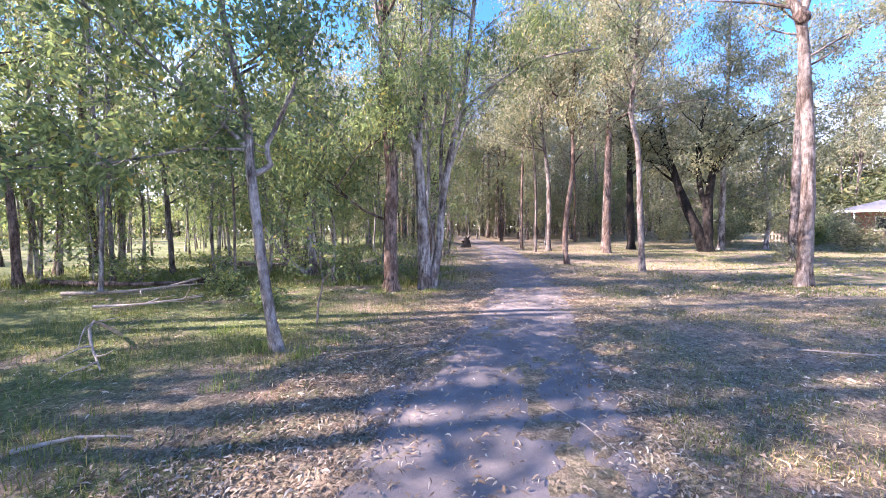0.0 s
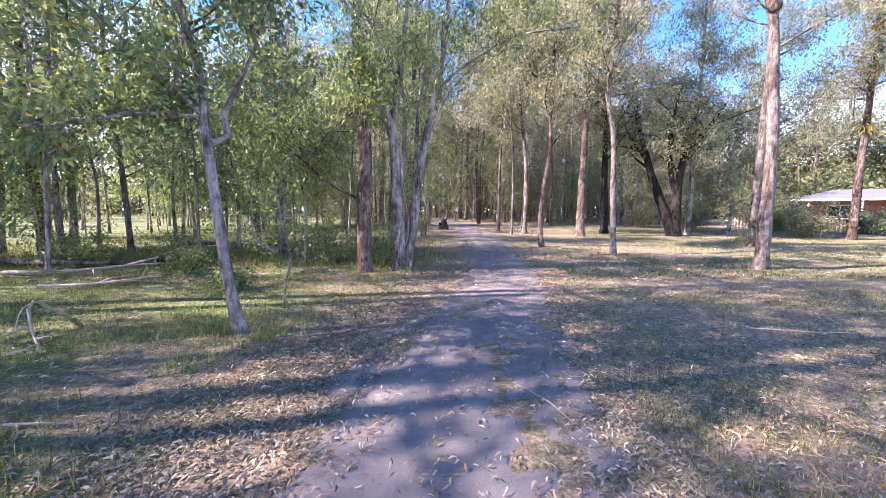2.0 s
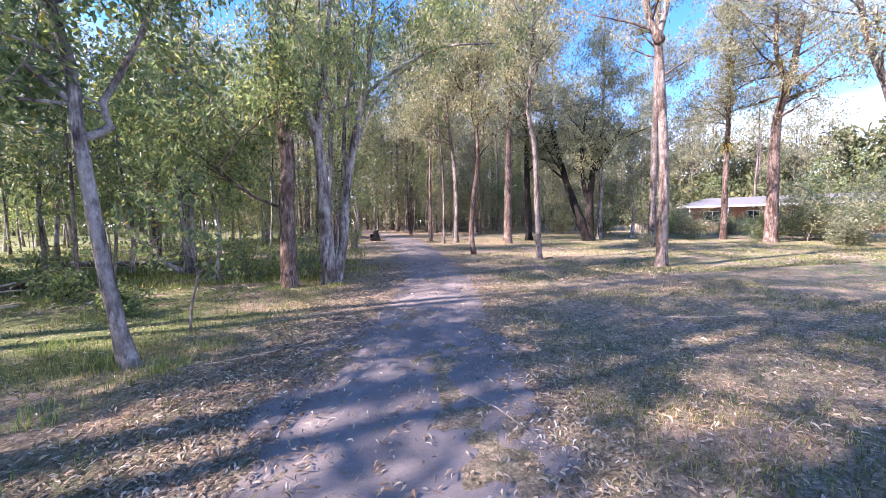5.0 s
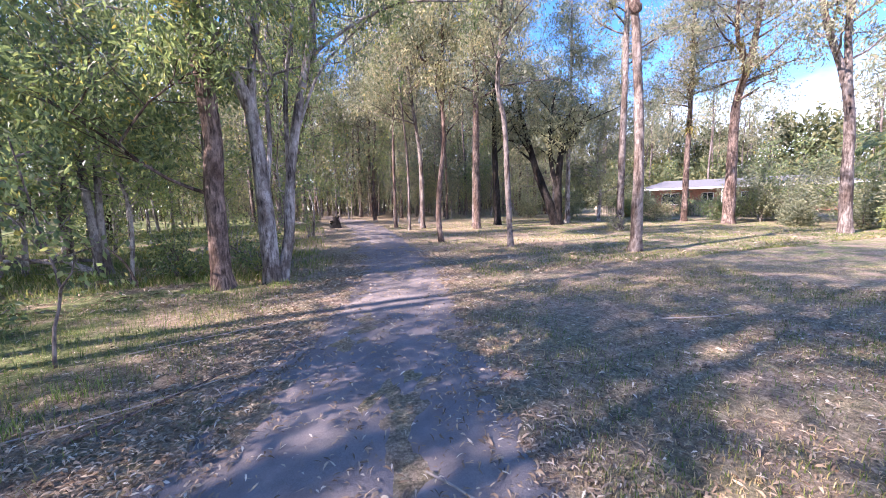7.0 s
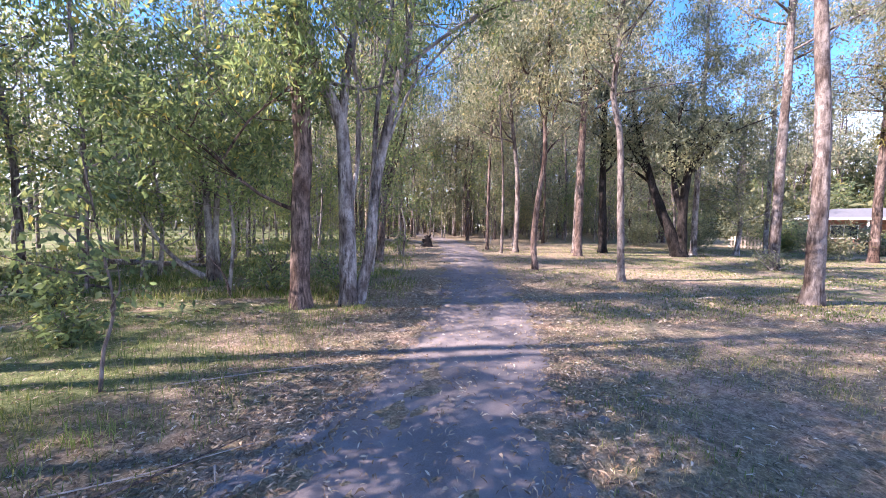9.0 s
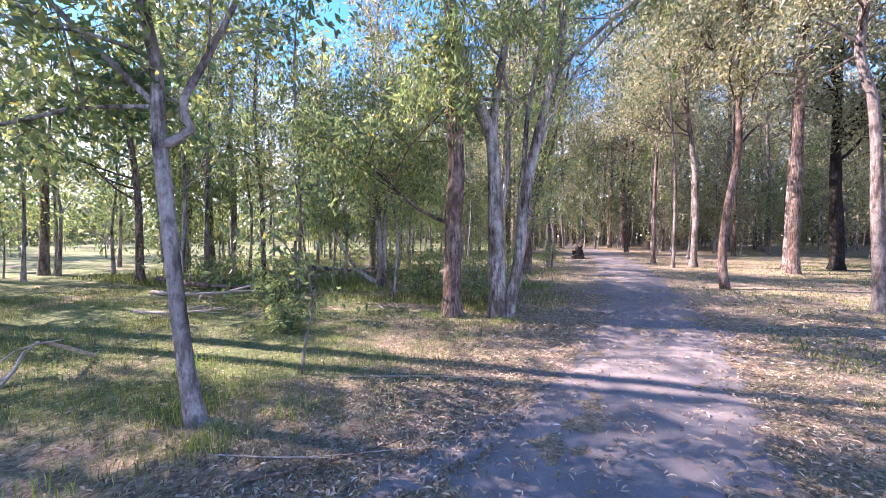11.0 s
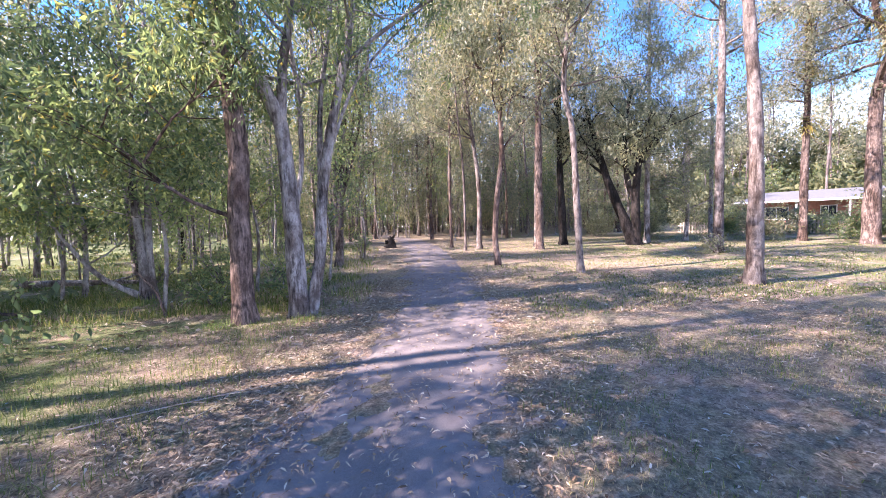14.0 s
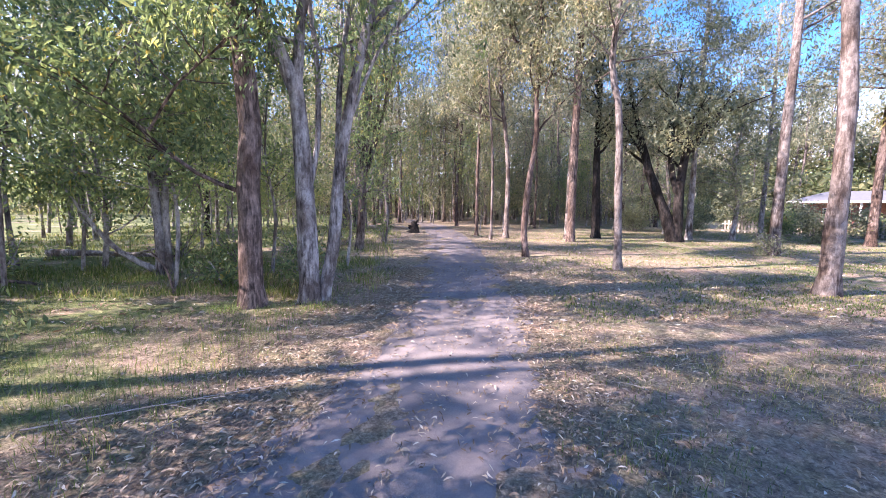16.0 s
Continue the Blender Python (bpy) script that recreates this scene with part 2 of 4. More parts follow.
def smooth_line(pts, step=0.35):
    """Points along a rounded line through a few given ones."""
    p = [Vector(q) for q in pts]
    p = [p[0] * 2 - p[1]] + p + [p[-1] * 2 - p[-2]]
    out = []
    for i in range(1, len(p) - 2):
        n = max(2, int((p[i + 1] - p[i]).length / step))
        for k in range(n):
            t = k / n
            out.append(0.5 * (2 * p[i] + (p[i + 1] - p[i - 1]) * t + (2 * p[i - 1] - 5 * p[i] + 4 * p[i + 1] - p[i + 2]) * t * t + (3 * p[i] - p[i - 1] - 3 * p[i + 1] + p[i + 2]) * t ** 3))
    out.append(p[-2])
    return out


def tube(verts, faces, line, r0, r1, sides=9, knobbly=0.1, flare=0.0, power=1.0):
    """A tapered, uneven round limb along a line, capped at its tip."""
    start = len(verts)
    n = len(line)
    seed = random.uniform(0, 50)
    for i, c in enumerate(line):
        d = (line[min(i + 1, n - 1)] - line[max(i - 1, 0)]).normalized()
        a = d.orthogonal().normalized() if abs(d.z) < 0.2 else Vector((1, 0, 0)) - d * d.x
        a.normalize()
        b = d.cross(a)
        f = i / (n - 1)
        r = r0 + (r1 - r0) * f ** power
        h = (c - line[0]).length
        r *= 1 + flare * math.exp(-h / 0.16)
        for k in range(sides):
            w = 2 * math.pi * k / sides
            u = 1 + knobbly * noise.noise((math.cos(w) * 1.3 + seed, math.sin(w) * 1.3, h * 1.1)) * 2
            u += flare * 0.5 * math.exp(-h / 0.2) * math.cos(w * 4 + seed)
            verts.append(c + (a * math.cos(w) + b * math.sin(w)) * (r * u))
    for i in range(n - 1):
        for k in range(sides):
            q = start + i * sides
            faces.append((q + k, q + (k + 1) % sides, q + sides + (k + 1) % sides, q + sides + k))
    faces.append(tuple(start + (n - 1) * sides + k for k in range(sides)))


RNG = np.random.default_rng(7)


def leaf_cloud(centres, radii, counts, length, width, hang=0.6, squash=0.8, spray=12):
    """Leaves, each a kinked blade of its own, in small drooping sprays round the tips of the twigs."""
    c = np.repeat(np.asarray(centres, float), counts, axis=0)
    r = np.repeat(np.asarray(radii, float), counts)
    n = len(c)
    which = np.arange(n) // spray
    m = n // spray + 1
    d = RNG.normal(size=(m, 3))
    d /= np.linalg.norm(d, axis=1)[:, None]
    d *= (RNG.random(m) ** 0.45)[:, None]
    d[:, 2] *= squash
    near = RNG.normal(size=(n, 3)) * (length * 0.8)
    near[:, 2] -= np.abs(RNG.normal(size=n)) * length * hang
    p = c + d[which] * r[:, None] * 1.12 + near
    ax = RNG.normal(size=(n, 3)) * 0.75 + RNG.normal(size=(m, 3))[which] * 0.8
    ax[:, 2] -= hang * 2
    ax /= np.linalg.norm(ax, axis=1)[:, None]
    sd = np.cross(ax, RNG.normal(size=(n, 3)))
    sd /= np.linalg.norm(sd, axis=1)[:, None] + 1e-9
    ln = (length * RNG.uniform(0.6, 1.3, n))[:, None]
    wd = (width * RNG.uniform(0.7, 1.3, n))[:, None]
    nm = np.cross(ax, sd)
    v = np.empty((n, 4, 3))
    v[:, 0] = p
    v[:, 1] = p + ax * ln * 0.45 + sd * wd * 0.5 + nm * ln * 0.08
    v[:, 2] = p + ax * ln
    v[:, 3] = p + ax * ln * 0.45 - sd * wd * 0.5 + nm * ln * 0.08
    f = np.arange(n * 4).reshape(n, 4)
    return v.reshape(-1, 3), f


def limb_path(start, direction, length, rise=0.3, kink=0.18, n=6):
    pts, p, d = [Vector(start)], Vector(start), Vector(direction).normalized()
    for i in range(n):
        d = (d + Vector((random.gauss(0, kink), random.gauss(0, kink), random.gauss(rise / n, kink * 0.7)))).normalized()
        p = p + d * (length / n)
        pts.append(p.copy())
    return pts


def along(line, f):
    i = min(int(f * (len(line) - 1)), len(line) - 2)
    return line[i].lerp(line[i + 1], f * (len(line) - 1) - i)


def tree(base, stems, bark_mat, leaf_mat, name="gum_tree", label="", limbs=8, limb_len=2.5, first=0.4, leaves=5000,
         clump=0.55, leaf=(0.13, 0.04), rise=0.5, hang=0.6, twigs=3, group="", sides=11, girth=0.68, single=True, step=0.35):
    """A tree: stems are (points relative to the base, foot radius, tip radius); limbs and twigs grow from their upper part."""
    root = new(name)
    tips, rads = [], []
    bv, bf = [], []
    for si, (pts, r0, r1) in enumerate(stems):
        line = smooth_line(pts, step)
        r0, r1 = r0 * girth, r1 * girth
        v, f = [], []
        tube(v, f, line, r0, r1, sides, 0.09, 0.35 if pts[0][2] < 0.2 and r0 > 0.05 else 0.0)
        link_mesh("trunk" if si == 0 else "stem", v, f, bark_mat, root)
        share = max(1, round(limbs / len(stems))) if limbs else 0
        for k in range(share):
            fr0 = first if si == 0 else min(first, 0.3 if pts[0][2] > 0.3 else first)
            fr = fr0 + (1 - fr0) * (k + random.random()) / share
            s = along(line, min(fr, 0.99))
            w = random.uniform(0, 2 * math.pi)
            ll = limb_len * random.uniform(0.55, 1.15) * (1.25 - 0.6 * fr)
            path = limb_path(s, (math.cos(w), math.sin(w), random.uniform(0.1, 0.9)), ll, rise, n=6 if single else 3 if twigs == 1 else 4)
            rr = max(0.012, (r0 + (r1 - r0) * fr) * 0.42)
            lv, lf = [], []
            tube(lv, lf, path, rr, rr * 0.25, 6 if single else 4 if twigs > 1 else 3, 0.06)
            bv, bf = (lv, lf) if single else (bv + lv, bf + [tuple(i + len(bv) for i in q) for q in lf])
            for t in range(twigs):
                q = along(path, random.uniform(0.35, 0.98))
                e = limb_path(q, (random.gauss(0, 1), random.gauss(0, 1), random.gauss(0.2, 0.5)), ll * 0.4, 0.1, 0.2, 3 if single else 2)
                lv, lf = [], []
                if twigs > 1:
                    tube(lv, lf, e, rr * 0.3, rr * 0.1, 4 if single else 3, 0.0)
                o = len(bv)
                bv += lv
                bf += [tuple(i + o for i in z) for z in lf]
                tips += [e[-1], e[1]]
                rads += [clump * random.uniform(0.7, 1.3), clump * random.uniform(0.5, 0.9)]
            tips.append(path[-1])
            rads.append(clump)
            if single:
                link_mesh("limb", bv, bf, bark_mat, root)
                bv, bf = [], []
        if limbs:
            tips.append(line[-1])
            rads.append(clump)
    if bv:
        link_mesh("branchwork", bv, bf, bark_mat, root)
    if tips and leaves:
        w = np.array(rads) ** 2
        cnt = np.maximum(1, (leaves * w / w.sum()).astype(int))
        v, f = leaf_cloud([tuple(t) for t in tips], rads, cnt, leaf[0], leaf[1], hang)
        link_mesh("crown", v, f, leaf_mat, root, smooth=False)
    root.matrix_basis = Matrix.Translation((base[0], base[1], height(base[0], base[1]) - 0.03))
    tagged(root, label, "tree", group)
    return root


# ---- ground ----


def height(x, y):
    """The lie of the land: level by the walk, then a slow rise ahead."""
    d = min(max(0.0, y - 8.0), 70.0)
    return 0.03 * d * d / (d + 4)


def path_mid(y):
    return float(np.interp(y, (-8, 2, 2.75, 3.7, 4.7, 6.5, 9, 12, 15.5, 20, 24, 32, 45), (-0.6, 0.28, 0.48, 0.75, 1.1, 1.63, 2.3, 2.78, 3.2, 3.5, 3.75, 3.6, 1.0)))


def rut(x, y):
    """Two shallow wheel lines in the path."""
    u = x - path_mid(y)
    return -0.018 * (math.exp(-((u - 0.42) / 0.2) ** 2) + math.exp(-((u + 0.42) / 0.22) ** 2))


def relief(x, y):
    near = math.exp(-((x - 2) / 30) ** 2 - ((y - 8) / 30) ** 2)
    u = abs(x - path_mid(y))
    off = min(1.0, max(0.0, (u - 0.7) / 1.2))
    return near * off * (0.05 * noise.noise((x * 0.6, y * 0.6, 3)) + 0.018 * noise.noise((x * 2.7, y * 2.7, 9)))


def floor_at(x, y):
    return height(x, y) + relief(x, y)


def build_ground():
    xs = np.unique(np.concatenate([np.arange(-10, 14, 0.25), np.arange(-40, 50, 1.5), np.linspace(-600, 600, 41)]))
    ys = np.unique(np.concatenate([np.arange(-4, 20, 0.25), np.arange(-30, 82, 1.5), np.linspace(-600, 600, 41)]))
    verts = [(x, y, floor_at(x, y)) for y in ys for x in xs]
    w = len(xs)
    faces = [(j * w + i, j * w + i + 1, (j + 1) * w + i + 1, (j + 1) * w + i) for j in range(len(ys) - 1) for i in range(w - 1)]
    tagged(link_mesh("ground", verts, faces, M_GROUND), "dry grass, leaf mould and bare earth of an open woodland", "ground", kind="structure")
    v, f = [], []
    ys = np.concatenate([np.arange(-6, 14, 0.12), np.arange(14, 44, 0.5)])
    us = np.linspace(-1.6, 1.5, 45)
    for y in ys:
        for u in us:
            x = path_mid(y) + u
            edge = 0.026 * (1 - (abs(u + 0.06) / 1.0) ** 3) + 0.044 * noise.noise((x * 1.6, y * 1.1, 5)) + 0.038 * noise.noise((x * 5, y * 5, 1)) + 0.012 * noise.noise((x * 14, y * 14, 1))
            top = min(edge, 0.022) + rut(x, y) * 0.5
            v.append((x, y, floor_at(x, y) + max(top, -0.05)))
    w = len(us)
    f = [(j * w + i, j * w + i + 1, (j + 1) * w + i + 1, (j + 1) * w + i) for j in range(len(ys) - 1) for i in range(w - 1)]
    ob = link_mesh("dirt_path", v, f, M_PATH)
    worn = []
    for x, y, _ in v:
        u = x - path_mid(y) + 0.1 * noise.noise((y * 0.5, 2, 2))
        worn.append(min(1.0, math.exp(-((u - 0.42) / 0.23) ** 2) + math.exp(-((u + 0.45) / 0.27) ** 2)))
    ob.data.attributes.new("worn", "FLOAT", "POINT").data.foreach_set("value", worn)
    tagged(ob, "grey packed-earth walking track with two worn wheel lines", "path", kind="structure")


build_ground()

# ---- the trees beside the track ----
tree((-2.17, 4.62), [([(0, 0, 0), (-0.10, -0.05, 0.88), (-0.17, -0.08, 1.7), (-0.22, -0.12, 2.55), (-0.23, -0.13, 3.1), (-0.4, -0.3, 4.4), (-0.3, -0.5, 5.6)], 0.088, 0.035),
                     ([(-0.21, -0.12, 2.35), (0.0, 0.0, 2.52), (-0.03, -0.04, 2.75), (0.25, 0.2, 3.6), (0.4, 0.4, 4.8)], 0.05, 0.02),
                     ([(-0.23, -0.13, 2.7), (-0.75, -0.4, 3.3), (-1.15, -0.6, 3.75), (-1.9, -0.9, 4.3)], 0.035, 0.012),
                     ([(-0.23, -0.13, 2.68), (-0.73, -0.38, 2.64), (-1.38, -0.71, 2.42), (-2.2, -1.0, 2.3)], 0.025, 0.008)],
     M_GREY, M_GREEN, "leaning_tree", "slender leaning tree with smooth blue-grey bark and green crown", limbs=34, limb_len=1.3, first=0.45, leaves=8500, clump=0.42, leaf=(0.1, 0.045), rise=0.1, hang=0.3, girth=0.8)
tree((-2.06, 5.8), [([(0, 0, 0), (0.03, 0.02, 0.43), (0.1, 0.07, 0.82), (0.03, 0.03, 1.42), (-0.05, -0.04, 2.3)], 0.026, 0.01)],
     M_PALE, M_GREEN, "sapling", "thin pale crooked sapling rising from the grass", limbs=6, limb_len=0.8, first=0.45, leaves=700, clump=0.25, leaf=(0.08, 0.04))
tree((-1.31, 9.33), [([(0, 0, 0), (0, 0, 1.07), (0, 0, 2.0), (0.07, 0, 2.9), (0, 0, 3.96), (-0.09, 0, 5.05), (-0.1, 0.1, 8), (0.1, 0.3, 12)], 0.29, 0.13),
                     ([(-0.05, 0, 1.9), (-0.7, -0.15, 2.2), (-1.4, -0.2, 2.8), (-2.2, -0.3, 3.5)], 0.06, 0.02),
                     ([(-1.35, -0.2, 2.75), (-0.8, -0.3, 3.5), (-0.1, -0.45, 4.0), (0.5, -0.5, 4.6)], 0.035, 0.012)],
     M_BROWN, M_GREEN, "brown_gum_tree", "tall gum tree with reddish-brown rough bark", limbs=36, limb_len=2.2, first=0.55, leaves=12000, clump=0.45, leaf=(0.13, 0.045), rise=0.2, girth=0.64)
tree((-0.42, 9.54), [([(0, 0, 0), (-0.04, 0, 1.55), (-0.08, 0, 2.53), (-0.15, 0, 3.57), (-0.41, -0.1, 4.25), (-0.73, -0.18, 5.14), (-1.2, -0.1, 7.5)], 0.2, 0.08),
                     ([(-0.15, 0, 3.45), (-0.05, 0, 4.8), (0.09, 0.02, 5.4), (0.3, 0.3, 8)], 0.1, 0.04),
                     ([(0.16, 0.14, 0), (0.37, 0.18, 1.03), (0.5, 0.22, 2.39), (0.71, 0.25, 3.64), (1.01, 0.32, 4.92), (1.16, 0.35, 5.77), (1.5, 0.5, 8.5)], 0.13, 0.06),
                     ([(0.45, 0.2, 2.2), (0.5, 0.5, 4.2), (0.75, 0.6, 6.0), (0.9, 0.7, 9)], 0.06, 0.03),
                     ([(-0.06, 0.02, 1.7), (0.1, 0.3, 2.8), (0.1, 0.4, 4.2), (-0.05, 0.4, 6.0), (0.0, 0.4, 9)], 0.06, 0.03),
                     ([(0.6, 0.23, 3.0), (1.2, 0.5, 4.6), (2.0, 0.6, 5.6), (2.8, 0.4, 6.3)], 0.04, 0.015),
                     ([(0.95, 0.3, 4.8), (1.8, 0.2, 5.5), (3.0, -0.1, 6.1), (4.6, -0.3, 6.3)], 0.05, 0.015)],
     M_GREY, M_GREEN, "forked_gum_tree", "many-stemmed gum with smooth mottled grey bark", limbs=44, limb_len=2.6, first=0.5, leaves=16000, clump=0.42, leaf=(0.13, 0.038), rise=0.2, girth=0.92)
PALE_GUM = tree((9.94, 9.45), [([(0, 0, 0), (0.0, 0, 1.0), (0.0, 0, 2.4), (-0.03, 0.02, 3.77), (-0.08, 0.1, 5.4), (-0.2, 0.2, 7.2), (-0.45, 0.4, 8.3), (-0.8, 0.5, 10.5)], 0.25, 0.12),
                    ([(-0.22, 0.2, 7.1), (0.05, 0.1, 8.4), (0.5, 0.0, 11), (0.7, 0.2, 13.5)], 0.15, 0.06)],
     M_PALE, M_GUM, "pale_gum_tree", "tall straight gum with pale pinkish peeling bark and a dark burl", limbs=16, limb_len=3.0, first=0.66, leaves=8000, clump=0.6)
tree((7.21, 12.41), [([(0, 0, 0), (-0.1, 0, 1.66), (-0.14, 0.05, 3.4), (-0.22, 0.1, 4.6), (-0.4, 0.2, 5.6), (-0.3, 0.2, 7), (-0.1, 0.3, 9.5), (0.1, 0.3, 12)], 0.165, 0.06)],
     M_PALE, M_GUM, "pale_gum_tree", "slim pale gum with a bend in its upper trunk", limbs=30, limb_len=2.8, first=0.42, leaves=13000, clump=0.5, leaf=(0.15, 0.045), twigs=4)
tree((5.5, 15.15), [([(0, 0, 0), (-0.1, 0, 0.8), (-0.08, 0, 1.62), (0.04, 0, 2.88), (0.22, 0, 4.12), (0.18, 0, 5.75), (0.23, 0, 7.75), (0.5, 0.2, 10)], 0.17, 0.06), ([(0.22, 0, 7.1), (-0.25, 0, 7.15), (-0.65, 0.05, 7.3), (-0.95, 0.1, 8.2), (-1.6, 0.1, 8.8)], 0.07, 0.03)],
     M_BROWN, M_GUM, "crooked_gum_tree", "slim brown gum with a crooked swaying trunk", limbs=30, limb_len=2.7, first=0.4, leaves=12000, clump=0.5, leaf=(0.16, 0.05), twigs=4)
tree((9.6, 20.2), [([(0, 0, 0), (0, 0, 5), (0.05, 0, 10), (0.0, 0, 16), (0.2, 0, 20)], 0.3, 0.14)], M_BROWN, M_GUM, "brown_gum_tree", "tall straight gum with dark red-brown bark", limbs=32, limb_len=4.8, first=0.36, leaves=13000, clump=0.62, leaf=(0.21, 0.065), twigs=4)
tree((10.1, 21.6), [([(0, 0, 0), (0.1, 0, 6), (0.3, 0, 14), (0.3, 0, 19)], 0.26, 0.1)], M_PALE, M_GUM, "pale_gum_tree", "tall pale gum behind a darker trunk", limbs=24, limb_len=4.4, first=0.42, leaves=9000, clump=0.65, leaf=(0.2, 0.06))
tree((12.1, 22.2), [([(0, 0, 0), (-0.1, 0, 2.5), (-0.2, 0, 5.5), (-0.2, 0, 12)], 0.36, 0.12)], M_DARK, M_GUM, "burnt_gum_tree", "thick gum with blackened bark", limbs=20, limb_len=3.2, first=0.4, leaves=8000, clump=0.65, leaf=(0.2, 0.06))
tree((15.35, 20.28), [([(0, 0, 0), (-0.35, 0.25, 1.4), (-0.8, 0.6, 2.8), (-1.35, 1.0, 5.0), (-1.8, 1.3, 7.2), (-2.2, 1.4, 9.0)], 0.42, 0.08),
                      ([(0.12, -0.05, 0), (0.1, -0.07, 3.1), (0.3, -0.2, 5.1), (0.75, -0.55, 5.6), (1.8, -1.0, 7.5)], 0.36, 0.08),
                      ([(0.0, 0.0, 2.6), (-0.25, 0.2, 3.9), (-0.35, 0.3, 6.3), (0.1, 0.2, 9)], 0.2, 0.07)],
     M_DARK, M_DEEP, "dark_spreading_tree", "spreading tree with black forked trunks and grey-green crown", limbs=36, limb_len=3.4, first=0.42, leaves=15000, clump=0.55, leaf=(0.18, 0.06), rise=0.25, girth=0.8, twigs=5)
tree((17.1, 21.3), [([(0, 0, 0), (0, 0, 4), (0.1, 0, 9), (0.1, 0, 15)], 0.25, 0.09)], M_GREY, M_DEEP, "grey_gum_tree", "straight grey-brown gum close beside a darker tree", limbs=26, limb_len=3, first=0.3, leaves=10000, clump=0.7, leaf=(0.18, 0.06))
tree((22.2, 9.54), [([(0, 0, 0), (-0.1, 0.1, 2.8), (-0.1, 0.2, 5.1), (-0.2, 0.5, 6.9), (-0.45, 1.1, 9.3), (-0.8, 1.6, 13)], 0.34, 0.1),
                    ([(-0.1, 0.2, 5.0), (-0.15, 0.4, 7.5), (-0.2, 0.5, 9.8), (0, 0.6, 14)], 0.22, 0.1)],
     M_PALE, M_GUM, "pale_gum_tree", "gum forking into two pale upright stems", limbs=20, limb_len=4.6, first=0.5, leaves=8000, clump=0.7, leaf=(0.2, 0.06))
tree((24.6, 15.6), [([(0, 0, 0), (-0.05, 0, 4.1), (0.05, 0, 7.4), (0.3, -0.4, 9.5), (0.7, -0.6, 13)], 0.48, 0.2),
                    ([(0.2, -0.3, 9.0), (-0.2, 0.1, 11.4), (-0.3, 0, 15)], 0.2, 0.1)],
     M_BROWN, M_GUM, "brown_gum_tree", "stout brown gum with ferny clumps high in its fork", limbs=30, limb_len=4.6, first=0.52, leaves=14000, clump=0.6, leaf=(0.2, 0.055), rise=0.1, twigs=5)
tree((24.6, 18.4), [([(0, 0, 0), (0, 0, 3.6), (0.05, 0, 7.4), (0, 0, 11.2), (0, 0, 15)], 0.3, 0.12)], M_BROWN, M_GUM, "brown_gum_tree", "slim brown gum with hanging clumps of foliage", limbs=28, limb_len=3.6, first=0.5, leaves=13000, clump=0.6, leaf=(0.2, 0.055), rise=0.0, twigs=5)
tree((-4.54, 12.22), [([(0, 0, 0), (-0.04, 0, 1.2), (-0.1, 0, 2.3), (-0.12, -0.05, 3.5), (-0.3, 0, 6)], 0.17, 0.06),
                      ([(0.12, 0.05, 0), (0.1, 0.05, 1.4), (0.18, 0.1, 3.3), (0.25, 0.15, 4.5), (0.3, 0.2, 7)], 0.13, 0.05),
                      ([(-0.1, -0.05, 0.12), (-0.62, -0.37, 0.6), (-0.97, -0.58, 1.2), (-1.5, -0.7, 2.2)], 0.1, 0.03)],
     M_GREY, M_GREEN, "many_stemmed_tree", "cluster of grey stems from one mossy foot", limbs=22, limb_len=2.2, first=0.45, leaves=6500, clump=0.48, leaf=(0.13, 0.045))
tree((-0.5, 16.95), [([(0, 0, 0), (0.1, 0, 1.8), (0.25, 0, 4.6), (0.35, 0, 7.8), (0.5, 0, 12)], 0.24, 0.08)]
     + [([(0.15, 0.02 * k, 2.2 + 0.1 * k), (0.2 + 0.18 * k, 0.1 * (-1) ** k, 4.4), (0.2 + 0.36 * k, 0.2 * (-1) ** k, 6.8), (0.2 + 0.5 * k, 0, 10.0)], 0.1, 0.04) for k in (-1, 1, 2, 3)], M_PALE, M_GREEN, "grey_gum_tree", "many-stemmed pale gum wrapped in leafy shoots", limbs=40, limb_len=2.2, first=0.15, leaves=9000, clump=0.5, leaf=(0.15, 0.045))
tree((-8.0, 20.8), [([(0, 0, 0), (0, 0, 3), (0, 0, 6), (0, 0, 11)], 0.2, 0.08)], M_DARK, M_GREEN, "dark_trunked_tree", "dark straight trunk in the wood", limbs=14, limb_len=2.6, first=0.4, leaves=3000, clump=0.7, leaf=(0.2, 0.06))
for x, y, h, n in ((-3.3, 10.6, 5.0, 3300), (-2.1, 12.4, 5.0, 2900), (-0.4, 13.4, 4.5, 3000), (-6.6, 12.6, 6.0, 2900), (0.4, 18.6, 4.5, 2600)):
    tree((x, y), [([(0, 0, 0), (0.1, 0.05, h * 0.3), (-0.1, 0.1, h * 0.6), (0.1, 0, h)], 0.065, 0.018)], M_GREY, M_GREEN, "understorey_tree", "young leafy tree with bright green foliage at the wood's edge",
         limbs=24, limb_len=2.0, first=0.33, leaves=int(n * 0.8), clump=0.36, leaf=(0.12, 0.048), rise=0.1, hang=0.4, group="understorey trees")
